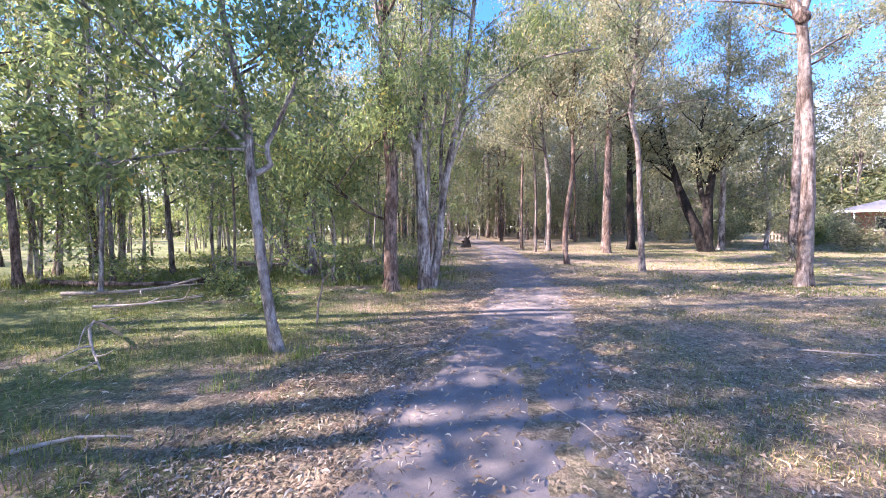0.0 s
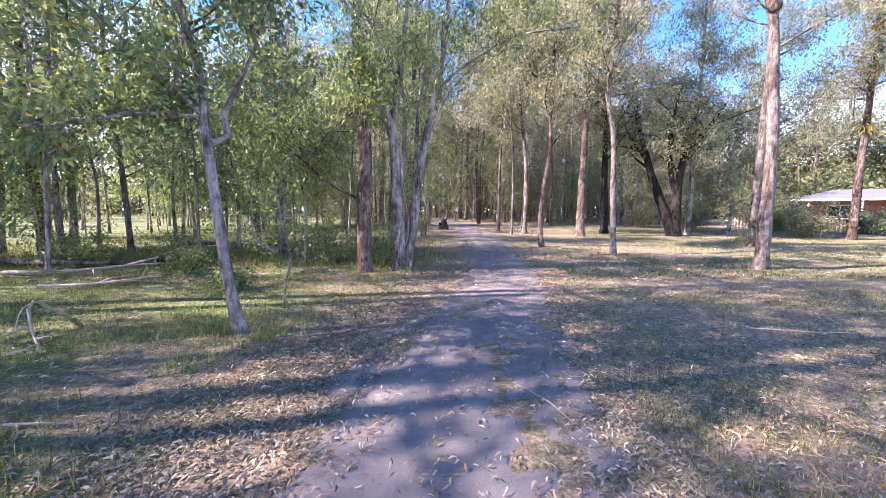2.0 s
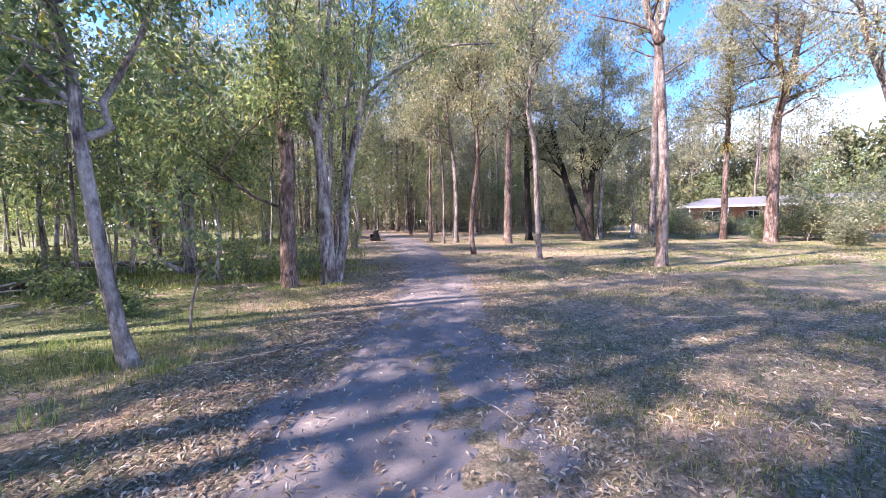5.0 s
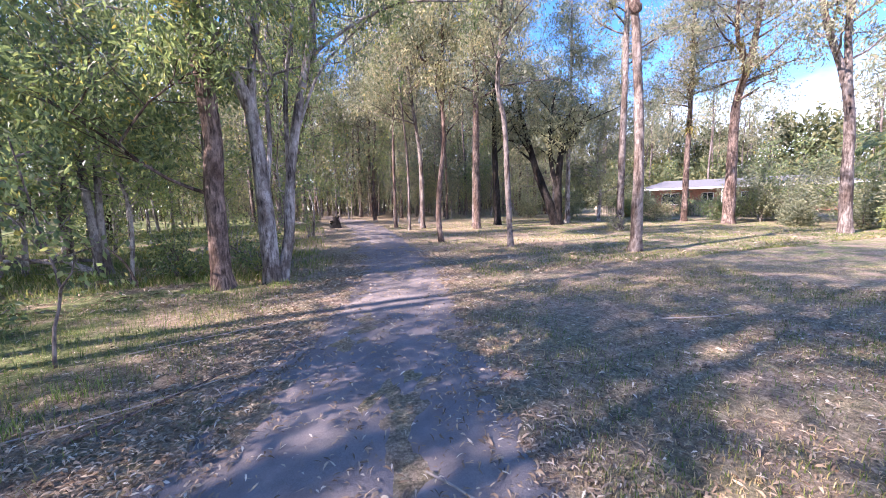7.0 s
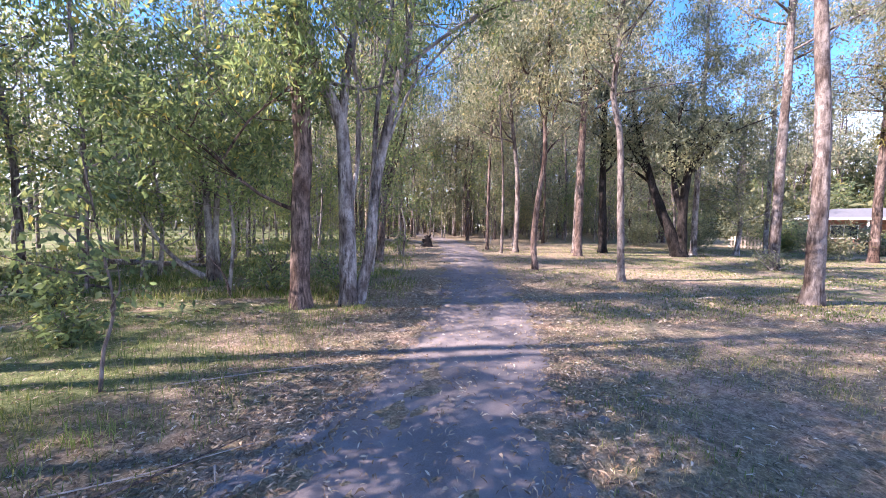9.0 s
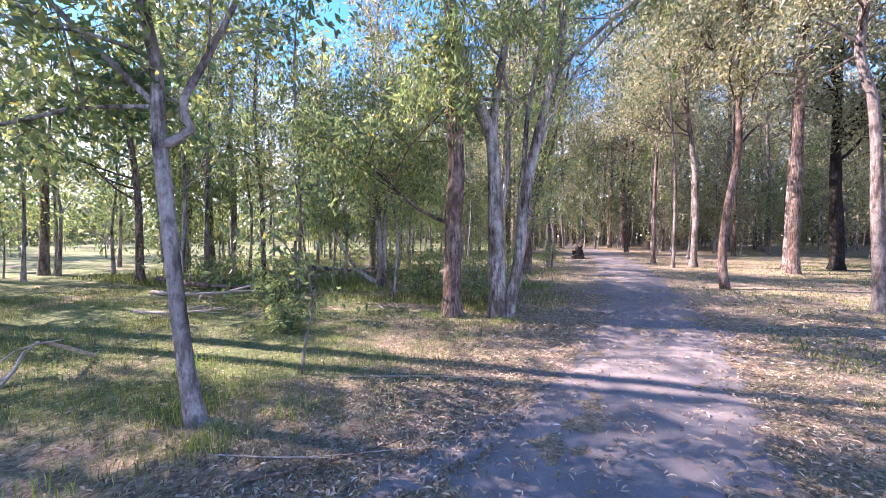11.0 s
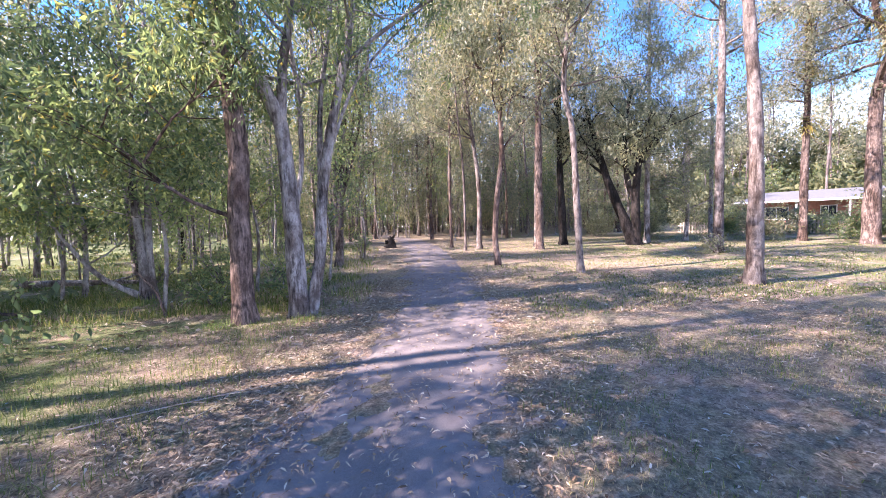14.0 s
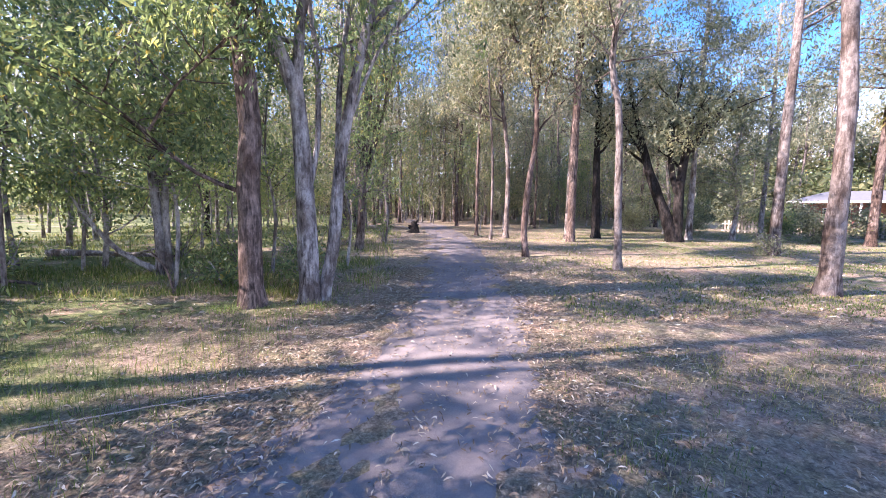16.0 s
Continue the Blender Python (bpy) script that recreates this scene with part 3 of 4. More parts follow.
for x, y, r, mat in ((-10.0, 13.0, 0.14, M_PALE), (-12.5, 10.3, 0.17, M_BROWN), (-14.5, 13.2, 0.17, M_BROWN), (-13.0, 14.2, 0.2, M_GREY), (-7.0, 16.0, 0.13, M_PALE), (-6.2, 10.5, 0.06, M_PALE), (-9.0, 9.2, 0.08, M_GREY)):
    k = random.uniform(-0.25, 0.25)
    tree((x, y), [([(0, 0, 0), (k, 0.1, 3), (k * 1.5, -0.1, 6), (k * 2, 0.2, 10)], r, r * 0.4)], mat, M_GREEN, "woodland_tree", "slim tree with leafy shoots in the wood", limbs=20, limb_len=2.2, first=0.25, leaves=3800, clump=0.5, leaf=(0.15, 0.05), group="trees of the wood")
for x, y, r, mat, bend in ((5.5, 32, 0.2, M_BROWN, 0.3), (5.4, 23.4, 0.14, M_BROWN, 0.1), (5.75, 21.3, 0.11, M_PALE, -0.3), (6.7, 21.8, 0.2, M_PALE, -0.5), (22.5, 33.0, 0.2, M_BROWN, 0.2), (23.5, 23.0, 0.2, M_GREY, 0.0)):
    tree((x, y), [([(0, 0, 0), (0, 0, 4), (bend, 0, 8), (bend * 2, 0.1, 14)], r, r * 0.45)], mat, M_GUM, "straight_gum_tree", "straight slim gum standing by the track", limbs=24, limb_len=3.8, first=0.42, leaves=9000, clump=0.6, leaf=(0.2, 0.06), group="gums by the track")

tree((15.6, 15.4), [([(0, 0, 0), (0, 0, 4), (0.05, 0, 8), (0.1, 0.1, 13), (0.1, 0.1, 17)], 0.27, 0.12)], M_PALE, M_GUM, "grey_gum_tree", "tall straight blue-grey gum on the open grass", limbs=14, limb_len=2.8, first=0.42, leaves=6000, clump=0.55, leaf=(0.17, 0.055))
for x, y, h in ((20.0, 21.5, 7.0), (19.0, 25.5, 7.5)):
    tree((x, y), [([(0, 0, 0), (0.15, 0, h * 0.3), (-0.1, 0.1, h * 0.6), (0.1, 0, h)], 0.2, 0.05)], M_GREY, M_DEEP, "low_branching_tree", "dense low-branching tree with dark grey-green leaves", limbs=24, limb_len=2.8, first=0.22, leaves=7000, clump=0.55, leaf=(0.18, 0.065), rise=0.0, group="low trees by the garden")

# ---- the wood around ----


def stand(proto, spots, spread=(0.8, 1.25)):
    for x, y in spots:
        s = random.uniform(*spread)
        m = Matrix.Translation((x, y, height(x, y) - 0.05)) @ Matrix.Rotation(random.uniform(0, 6.28), 4, "Z")
        c = copy_thing(proto, m)
        c.scale = (s, s, s * random.uniform(0.9, 1.15))


def thing_of(kind, deep=False):
    spec = {
        "tall": ([([(0, 0, 0), (0.1, 0, 5), (-0.1, 0.1, 10), (0.1, 0, 17)], 0.2, 0.07)], M_PALE, M_GUM, 20, 4.6, 0.5, 1900, 0.65, (0.27, 0.085)),
        "brown": ([([(0, 0, 0), (-0.1, 0.1, 5), (0.2, 0.1, 10), (0.1, 0, 15)], 0.17, 0.06)], M_BROWN, M_GUM, 20, 4.2, 0.4, 1900, 0.62, (0.27, 0.085)),
        "slim": ([([(0, 0, 0), (0.2, 0, 3), (0.1, 0.1, 6), (0.3, 0, 10)], 0.085, 0.03)], M_GREY, M_GUM, 14, 2.2, 0.35, 1300, 0.6, (0.2, 0.06)),
        "leafy": ([([(0, 0, 0), (0.1, 0, 2), (-0.1, 0.1, 4), (0.1, 0, 7)], 0.075, 0.02)], M_GREY, M_GREEN, 20, 2.0, 0.25, 1500, 0.5, (0.19, 0.07)),
        "scrub": ([([(0, 0, 0), (0.1, 0, 1.5), (-0.1, 0.1, 3.2), (0, 0, 5)], 0.05, 0.015)], M_GREY, M_GUM, 18, 1.9, 0.12, 1300, 0.5, (0.2, 0.07)),
        "young": ([([(0, 0, 0), (0.05, 0, 1.2), (-0.05, 0.1, 2.6), (0, 0, 4)], 0.04, 0.012)], M_GREY, M_GREEN, 16, 1.3, 0.22, 1100, 0.38, (0.14, 0.055)),
    }[kind]
    st, bm, lm, n, ll, fi, lv, cl, lf = spec
    if deep:
        n, lv, lf = n - 4, int(lv * 0.38), (lf[0] * 2.0, lf[1] * 1.8)
    return tree((-30, -14), st, bm, lm, "woodland_tree", {"tall": "tall pale gum of the open wood", "brown": "brown-barked gum of the open wood", "slim": "thin grey gum of the wood",
                "leafy": "leafy young tree of the wood", "scrub": "pale olive scrub tree leafy to its foot", "young": "bushy green sapling under the trees"}[kind], limbs=n, limb_len=ll, first=fi, leaves=lv, clump=cl, leaf=lf, group="trees of the wood", sides=5 if deep else 7, girth=0.75, single=False, twigs=1 if deep else 2, step=1.2 if deep else 0.8)


KINDS = {k: [thing_of(k), thing_of(k)] for k in ("tall", "brown", "slim", "leafy", "young", "scrub")}
DEEP_KINDS = {k: thing_of(k, True) for k in KINDS}


def clear_of(x, y):
    """Keeps the track, the open side and the walk free."""
    if abs(x - path_mid(y)) < 2.2 + 0.02 * y and y < 34:
        return False
    if y < 24 and x > -3.5 and x < 30:
        return False
    if 8 < x < 30 and y < 30:
        return False
    if x < -3 and y < 12 and x > -9 and y > -3:
        return False
    return not (29 < x < 46 and 14 < y < 38)


FAR = {}


def scatter(kind, n, x0, x1, y0, y1, gap=1.2, far=False):
    got = []
    for _ in range(n * 12):
        if len(got) == n:
            break
        x, y = random.uniform(x0, x1), random.uniform(y0, y1)
        if clear_of(x, y) and all((x - a) ** 2 + (y - b) ** 2 > gap * gap for a, b in got):
            got.append((x, y))
    if far:
        FAR.setdefault(DEEP_KINDS[kind], []).extend(got)
    else:
        stand(KINDS[kind][0], got[::2])
        stand(KINDS[kind][1], got[1::2])


scatter("slim", 24, -8, 26, 24, 40, 1.5)
scatter("tall", 10, -6, 30, 25, 42, 2.5)
scatter("brown", 11, -6, 30, 25, 42, 2.5)
scatter("slim", 26, -22, -4, 11, 30, 1.3)
scatter("leafy", 17, -20, -4.5, 11, 32, 1.6)
scatter("young", 24, -20, -4.5, 11.5, 30, 1.4)
scatter("leafy", 12, -12, 26, 28, 42, 2.5)
scatter("young", 16, -12, 28, 26, 42, 2.0)
# next six rows: unseen trees to the left, added to shade the track and turf
scatter("tall", 10, -17, -8, -12, 2, 2.3)
scatter("brown", 8, -17, -8, -12, 2, 2.5)
scatter("leafy", 12, -12, -6.5, -9, 0, 1.6)
scatter("leafy", 14, -16, -9.5, -3, 3, 1.5)
scatter("tall", 5, -26, -12, -5, 3, 2.3)
scatter("tall", 3, -12, -9.2, 1.8, 5.8, 1.6)
scatter("scrub", 34, -8, 24, 27, 42, 1.5)
scatter("scrub", 30, -14, 28, 44, 58, 1.5, True)
scatter("tall", 8, -8, 20, 26, 42, 2.2)
scatter("tall", 3, -30, -18, 8, 24, 5.0)
scatter("slim", 14, -26, -9.5, 3, 13, 1.5)
scatter("leafy", 7, -28, -12, 4, 13, 2.0)
scatter("young", 14, -24, -9.5, 4, 13, 1.5)
scatter("brown", 2, -24, -13, 8, 14, 3.0)
scatter("leafy", 36, -75, -30, 6, 45, 2.5, True)
scatter("young", 46, -60, -26, 6, 40, 1.5, True)
scatter("tall", 14, -70, -32, 10, 50, 3.0, True)
scatter("tall", 26, -12, 24, 40, 58, 2.0, True)
scatter("slim", 20, -12, 24, 36, 50, 1.5, True)
scatter("tall", 50, -45, 45, 42, 75, 2.5, True)
scatter("brown", 40, -45, 45, 42, 70, 2.5, True)
scatter("slim", 60, -36, 36, 40, 66, 1.5, True)
scatter("leafy", 40, -34, 34, 40, 60, 2.0, True)
scatter("young", 50, -34, 34, 40, 60, 1.5, True)
scatter("tall", 26, 30, 75, 38, 80, 3.0, True)
scatter("brown", 10, 36, 60, -10, 14, 3.0, True)
scatter("leafy", 50, 46, 80, 4, 60, 2.0, True)
scatter("tall", 30, 46, 80, 10, 60, 2.5, True)
scatter("tall", 8, -6, 24, -34, -12, 4.0, True)


def plant_far():
    """The trees past the near ones, joined: wood of each bark and leaves of each kind."""
    heap = {}
    for proto, spots in FAR.items():
        for o in proto.children:
            me = o.data
            v = np.empty(len(me.vertices) * 3)
            me.vertices.foreach_get("co", v)
            v = v.reshape(-1, 3)
            f = [tuple(p.vertices) for p in me.polygons]
            for x, y in spots:
                a, k = x * 7.0, 0.75 + 0.5 * ((x * 13.7 + y * 3.1) % 1.0)
                rot = np.array([[math.cos(a), math.sin(a), 0], [-math.sin(a), math.cos(a), 0], [0, 0, 1]])
                hv, hf, at = heap.setdefault((o.name.split(".")[0] == "crown", me.materials[0]), ([], [], [0]))
                
                hv.append(v @ rot * k + np.array([x, y, height(x, y) - 0.05]))
                hf.extend([tuple(i + at[0] for i in q) for q in f])
                at[0] += len(v)
    for (leafy_one, mat), (hv, hf, _) in heap.items():
        tagged(link_mesh("far_crown" if leafy_one else "far_trunk", np.concatenate(hv), hf, mat, smooth=not leafy_one),
               "olive crowns of trees deep in the wood" if leafy_one else "thin trunks of trees deep in the wood", "trees", kind="stuff")


plant_far()


def far_wood():
    """The closed wall of trees far off."""
    pts, rad = [], []
    for k in range(2400):
        a = random.uniform(-1.5, 1.4) if k % 4 else random.uniform(0.5, 1.35)
        low = k % 5 < 2
        d = random.uniform(60, 85) if low else random.uniform(78, 110)
        x, y = math.sin(a) * d, math.cos(a) * d
        pts.append((x, y, height(x, y) + (random.uniform(0.2, 4.5) if low else random.uniform(2, 14 if a > 0.55 else 20))))
        rad.append(random.uniform(1.2, 2.2))
    pts, rad = np.array(pts), np.array(rad)
    east = np.arctan2(pts[:, 0], pts[:, 1]) > 0.55
    for which, mat, label in ((~east, M_GUM, "hazy olive canopy of the distant wood"), (east, M_FAR, "dark green trees beyond the garden")):
        v, f = leaf_cloud(pts[which], rad[which], [88 if mat is M_FAR else 40] * int(which.sum()), 0.85 if mat is M_FAR else 1.1, 0.38 if mat is M_FAR else 0.5, 0.4, spray=5)
        tagged(link_mesh("far_woods", v, f, mat, smooth=False), label, "woods", kind="stuff")


far_wood()

# ---- right side: house, fence, shrubs ----


def lay(x, y, z=0.0):
    return (x, y, height(x, y) + z)


def empty_at(name, x, y, label, category, group="", turn=0.0):
    e = new(name)
    e.matrix_basis = Matrix.Translation(lay(x, y)) @ Matrix.Rotation(turn, 4, "Z")
    return tagged(e, label, category, group)


def house():
    """A low house: brick walls, pale roof, wide eaves, a white-posted verandah."""
    a = math.atan2(-0.73, 0.68)
    h = empty_at("house", 42.5, 25.5, "low brown-brick house with a pale metal roof behind the trees", "house", turn=a)
    w, d = 17.0, 7.0
    bm = bmesh.new()
    box(bm, (w, 0.2, 2.7), (0, 0.1, 1.35))
    box(bm, (w, 0.2, 2.7), (0, d, 1.35))
    box(bm, (0.2, d - 0.2, 2.7), (-w / 2 + 0.1, d / 2 + 0.05, 1.35))
    box(bm, (0.2, d - 0.2, 2.7), (w / 2 - 0.1, d / 2 + 0.05, 1.35))
    part("wall", bm, M_BRICK, h)
    v = [(-w / 2 - 0.8, -1.6, 2.65), (w / 2 + 0.8, -1.6, 2.65), (w / 2 - 2.2, d / 2, 3.7), (-w / 2 + 2.2, d / 2, 3.7), (-w / 2 - 0.8, d + 0.7, 2.65), (w / 2 + 0.8, d + 0.7, 2.65)]
    v += [(x, y, z - 0.1) for x, y, z in v]
    f = [(0, 1, 2, 3), (3, 2, 5, 4), (0, 3, 4), (1, 5, 2), (6, 9, 8, 7), (9, 10, 11, 8), (6, 10, 9), (7, 8, 11), (0, 6, 7, 1), (1, 7, 11, 5), (5, 11, 10, 4), (4, 10, 6, 0)]
    roof = link_mesh("roof", v, f, M_ROOF, h, smooth=False)
    bm = bmesh.new()
    box(bm, (w + 1.6, 0.04, 0.18), (0, -1.63, 2.58))
    part("fascia", bm, M_WHITE, h)
    for k in range(6):
        bm = bmesh.new()
        box(bm, (0.12, 0.12, 2.56), (-w / 2 + 0.4 + k * (w - 0.8) / 5, -1.4, 1.28), bevel=0.01)
        part("verandah_post", bm, M_WHITE, h)
    for k, ww in ((-6, 1.6), (-2.6, 1.0), (1.2, 1.8), (5.4, 1.4)):
        bm = bmesh.new()
        box(bm, (ww, 0.06, 1.1), (k, -0.035, 1.5))
        win = part("window", bm, M_GLASS, h)
        for sx, sz, px, pz in ((ww + 0.1, 0.06, 0, 0.58), (ww + 0.1, 0.06, 0, -0.58), (0.06, 1.1, ww / 2, 0), (0.06, 1.1, -ww / 2, 0), (0.05, 1.1, 0, 0)):
            bm = bmesh.new()
            box(bm, (sx, 0.05, sz), (k + px, -0.07, 1.5 + pz))
            part("window_frame", bm, M_WHITE, win)


def fence():
    a = math.atan2(-0.73, 0.68)
    e = empty_at("picket_fence", 30.0, 23.5, "low pale timber fence in front of a garden", "fence", turn=a)
    for k in range(60):
        bm = bmesh.new()
        box(bm, (0.11, 0.025, random.uniform(0.92, 1.05)), (-6 + k * 0.2, 0, 0.5))
        part("picket", bm, M_FENCE, e)
    for z in (0.25, 0.75):
        bm = bmesh.new()
        box(bm, (12.2, 0.04, 0.08), (-0.1, 0.035, z))
        part("fence_rail", bm, M_FENCE, e)


def shrub(x, y, r, h, mat, label, leaves=1500, leaf=(0.18, 0.07), name="shrub"):
    root = new(name)
    v, f, tips = [], [], []
    for k in range(9):
        w = random.uniform(0, 6.28)
        p = limb_path((random.uniform(-0.1, 0.1), random.uniform(-0.1, 0.1), 0), (math.cos(w) * 0.6, math.sin(w) * 0.6, 1), h * random.uniform(0.6, 1.0), 0.2)
        tube(v, f, p, 0.022, 0.006, 5, 0.0)
        tips += p[2:]
    link_mesh("branchwork", v, f, M_GREY, root)
    lv, lf = leaf_cloud([tuple(t) for t in tips], [r * 0.45] * len(tips), [max(1, leaves // len(tips))] * len(tips), leaf[0], leaf[1], 0.2)
    link_mesh("foliage", lv, lf, mat, root, smooth=False)
    root.matrix_basis = Matrix.Translation(lay(x, y, -0.03))
    return tagged(root, label, "shrub", "shrubs")


def palm(x, y, h, n=16, length=2.4):
    """A feather palm: ringed stem and arching fronds of many narrow leaflets."""
    root = new("palm")
    v, f = [], []
    tube(v, f, smooth_line([(0, 0, 0), (0.05, 0, h * 0.5), (0, 0.05, h)]), 0.11, 0.08, 8, 0.03, 0.3)
    link_mesh("trunk", v, f, M_GREY, root)
    for k in range(n):
        a = 6.28 * k / n + random.uniform(-0.2, 0.2)
        up = random.uniform(0.2, 1.3)
        v, f, p = [], [], Vector((0, 0, h))
        d = Vector((math.cos(a), math.sin(a), up)).normalized()
        side = Vector((-math.sin(a), math.cos(a), 0))
        m = 22
        for i in range(m):
            d = (d + Vector((0, 0, -0.075))).normalized()
            q = p + d * length / m
            ll = 0.5 * math.sin(math.pi * (i + 1.5) / (m + 2)) + 0.06
            for sgn in (-1, 1):
                o = len(v)
                t = (side * sgn + d * 0.7 + Vector((0, 0, -0.35))).normalized()
                v += [p, q, p + t * ll + d * 0.03]
                f.append((o, o + 1, o + 2))
            p = q
        link_mesh("frond", v, f, M_GREEN, root, smooth=False)
    root.matrix_basis = Matrix.Translation(lay(x, y, -0.03))
    return tagged(root, "feather palm with arching green fronds in the garden edge", "palm")


def epiphyte(x, y, z):
    """A tuft of long hanging straps lodged in a tree."""
    n = 90
    v, f = [], []
    for _ in range(n):
        a, t = random.uniform(0, 6.28), random.uniform(-0.3, 0.9)
        d = Vector((math.cos(a), math.sin(a), t)).normalized()
        s = Vector((-math.sin(a), math.cos(a), 0)) * 0.035
        p = Vector((random.gauss(0, 0.12), random.gauss(0, 0.12), random.gauss(0, 0.25)))
        o = len(v)
        for i in range(4):
            v += [p - s * (1 - i * 0.28), p + s * (1 - i * 0.28)]
            d = (d + Vector((0, 0, -0.45))).normalized()
            p = p + d * 0.27
        f += [(o + 2 * i, o + 2 * i + 1, o + 2 * i + 3, o + 2 * i + 2) for i in range(3)]
    ob = link_mesh("epiphyte_fern", v, f, M_FERN, smooth=False)
    ob.location = (x, y, z)
    tagged(ob, "yellow-green fern tuft lodged high in a gum", "fern", "ferns in the gums")


house()
fence()
for x, y, r, h, mat in ((23.5, 19.8, 1.3, 2.2, M_DEEP), (27.5, 17.5, 1.5, 2.6, M_GREEN), (28.5, 14.2, 1.6, 3.4, M_DEEP), (29.5, 12.0, 1.6, 3.6, M_GREEN), (26.5, 10.6, 1.4, 3.2, M_DEEP),
                        (28.0, 8.3, 1.6, 3.8, M_DEEP), (26.0, 6.6, 1.5, 3.2, M_GREEN), (24.6, 8.6, 0.9, 1.4, M_GREEN), (31.5, 16.6, 1.6, 3.0, M_GUM), (32.5, 9.5, 2.0, 5.0, M_DEEP), (30.5, 5.5, 2.0, 5.2, M_DEEP),
                        (20.5, 25.0, 1.6, 2.6, M_DEEP), (22.5, 27.5, 1.8, 3.0, M_GREEN), (18.5, 28.0, 1.6, 2.6, M_DEEP), (26.5, 24.5, 1.3, 2.2, M_GREEN), (25.8, 12.8, 0.9, 1.3, M_DEEP), (23.8, 7.4, 0.8, 1.0, M_GREEN), (27.9, 15.6, 1.4, 4.4, M_DEEP), (29.6, 16.6, 1.5, 4.6, M_GREEN), (30.8, 14.4, 1.6, 5.0, M_DEEP), (33.0, 17.8, 1.5, 4.2, M_GUM),
                        (34.0, 13.0, 2.2, 5.5, M_GUM), (36.0, 17.5, 2.0, 4.0, M_GUM)):
    shrub(x, y, r, h, mat, "dense garden shrub of mixed green leaves", 3200, (0.16, 0.06))
for x, y, r, h in ((31.0, 22.5, 1.3, 2.4), (33.5, 20.0, 1.2, 2.0), (35.5, 18.6, 1.5, 3.0), (29.0, 25.5, 1.4, 3.0), (27.0, 28.0, 1.6, 3.4), (34.5, 23.5, 1.0, 1.8)):
    shrub(x, y, r, h, M_DEEP, "dark shrub in front of the house", 2200, (0.2, 0.08))
palm(24.2, 6.2, 1.6)
palm(27.2, 9.2, 3.6)
palm(29.0, 10.5, 4.6)
epiphyte(24.75, 15.4, 9.3)
epiphyte(25.3, 15.0, 9.6)
epiphyte(24.5, 15.7, 10.6)
for z in (6.6, 9.6, 10.8, 11.8):
    epiphyte(24.6, 18.3, z)
for x, y, r, h in ((-5.6, 9.0, 0.6, 0.8), (-7.4, 11.3, 0.9, 1.3), (-9.6, 11.0, 0.9, 1.2), (-3.4, 13.6, 0.8, 1.3), (-5.9, 15.2, 0.9, 1.6), (-2.0, 14.8, 0.9, 1.8), (-1.4, 18.4, 1.0, 2.2), (0.2, 19.6, 0.9, 1.6),
                   (-11.5, 12.0, 0.9, 1.2), (-2.4, 10.8, 0.5, 0.9), (-0.8, 10.6, 0.5, 1.0), (-3.6, 7.2, 0.35, 0.6)):
    shrub(x, y, r, h, M_GREEN, "low leafy bush under the trees", 800, (0.1, 0.045), "bush")


def burl():
    """The knotted swelling below the fork of the pale gum."""
    bm = bmesh.new()
    bmesh.ops.create_icosphere(bm, subdivisions=3, radius=0.17)
    for v in bm.verts:
        v.co *= 1 + 0.4 * noise.noise(v.co * 7)
        v.co.z *= 1.25
    ob = part("burl", bm, M_BROWN, PALE_GUM, "dark knotted burl")
    ob.location = (-0.26, 0.1, 7.25)


burl()


def brick_pier(x, y):
    """A low garden pier: courses of brick under a pale cap."""
    e = empty_at("brick_pier", x, y, "squat orange-brown brick pier at the garden's edge", "pier", turn=-0.5)
    for c in range(14):
        for k in range(8):
            bm = bmesh.new()
            q, r = divmod(k, 2)
            u = (-0.29 + 0.29 * r * 2) if q % 2 == 0 else (-0.14 + 0.28 * r)
            v = (-0.43, -0.15, 0.15, 0.43)[q]
            box(bm, (0.27, 0.25, 0.076), (u + 0.03 * (c % 2), v, 0.06 + c * 0.086))
            part("brick", bm, M_BRICK, e)
    bm = bmesh.new()
    box(bm, (1.0, 1.25, 0.07), (0, 0, 1.27), bevel=0.015)
    part("cap", bm, M_FENCE, e)


brick_pier(27.6, 25.6)
shrub(15.1, 15.0, 0.5, 1.1, M_DEEP, "thin grey-green shrub at the foot of a gum", 500, (0.12, 0.04))


def stump(x, y, r, h):
    """A burnt root ball: a broken core with splayed stubs."""
    root = new("stump")
    v, f = [], []
    tube(v, f, smooth_line([(0, 0, 0), (0.08, 0, h * 0.5), (-0.05, 0.02, h)], 0.12), r, r * 0.45, 12, 0.35, 0.6)
    link_mesh("core", v, f, M_DARK, root)
    for k in range(9):
        a = k * 0.7 + random.uniform(-0.2, 0.2)
        v, f = [], []
        tube(v, f, limb_path((0, 0, h * random.uniform(0.1, 0.7)), (math.cos(a), math.sin(a), random.uniform(-0.1, 1.0)), random.uniform(0.3, 0.55), -0.1, 0.3, 5), 0.11, 0.05, 6, 0.1)
        link_mesh("root_stub", v, f, M_DARK, root)
    root.location = lay(x, y, -0.03)
    tagged(root, "blackened broken tree stump with splayed roots beside the track", "stump")


stump(1.75, 25.0, 0.3, 0.75)


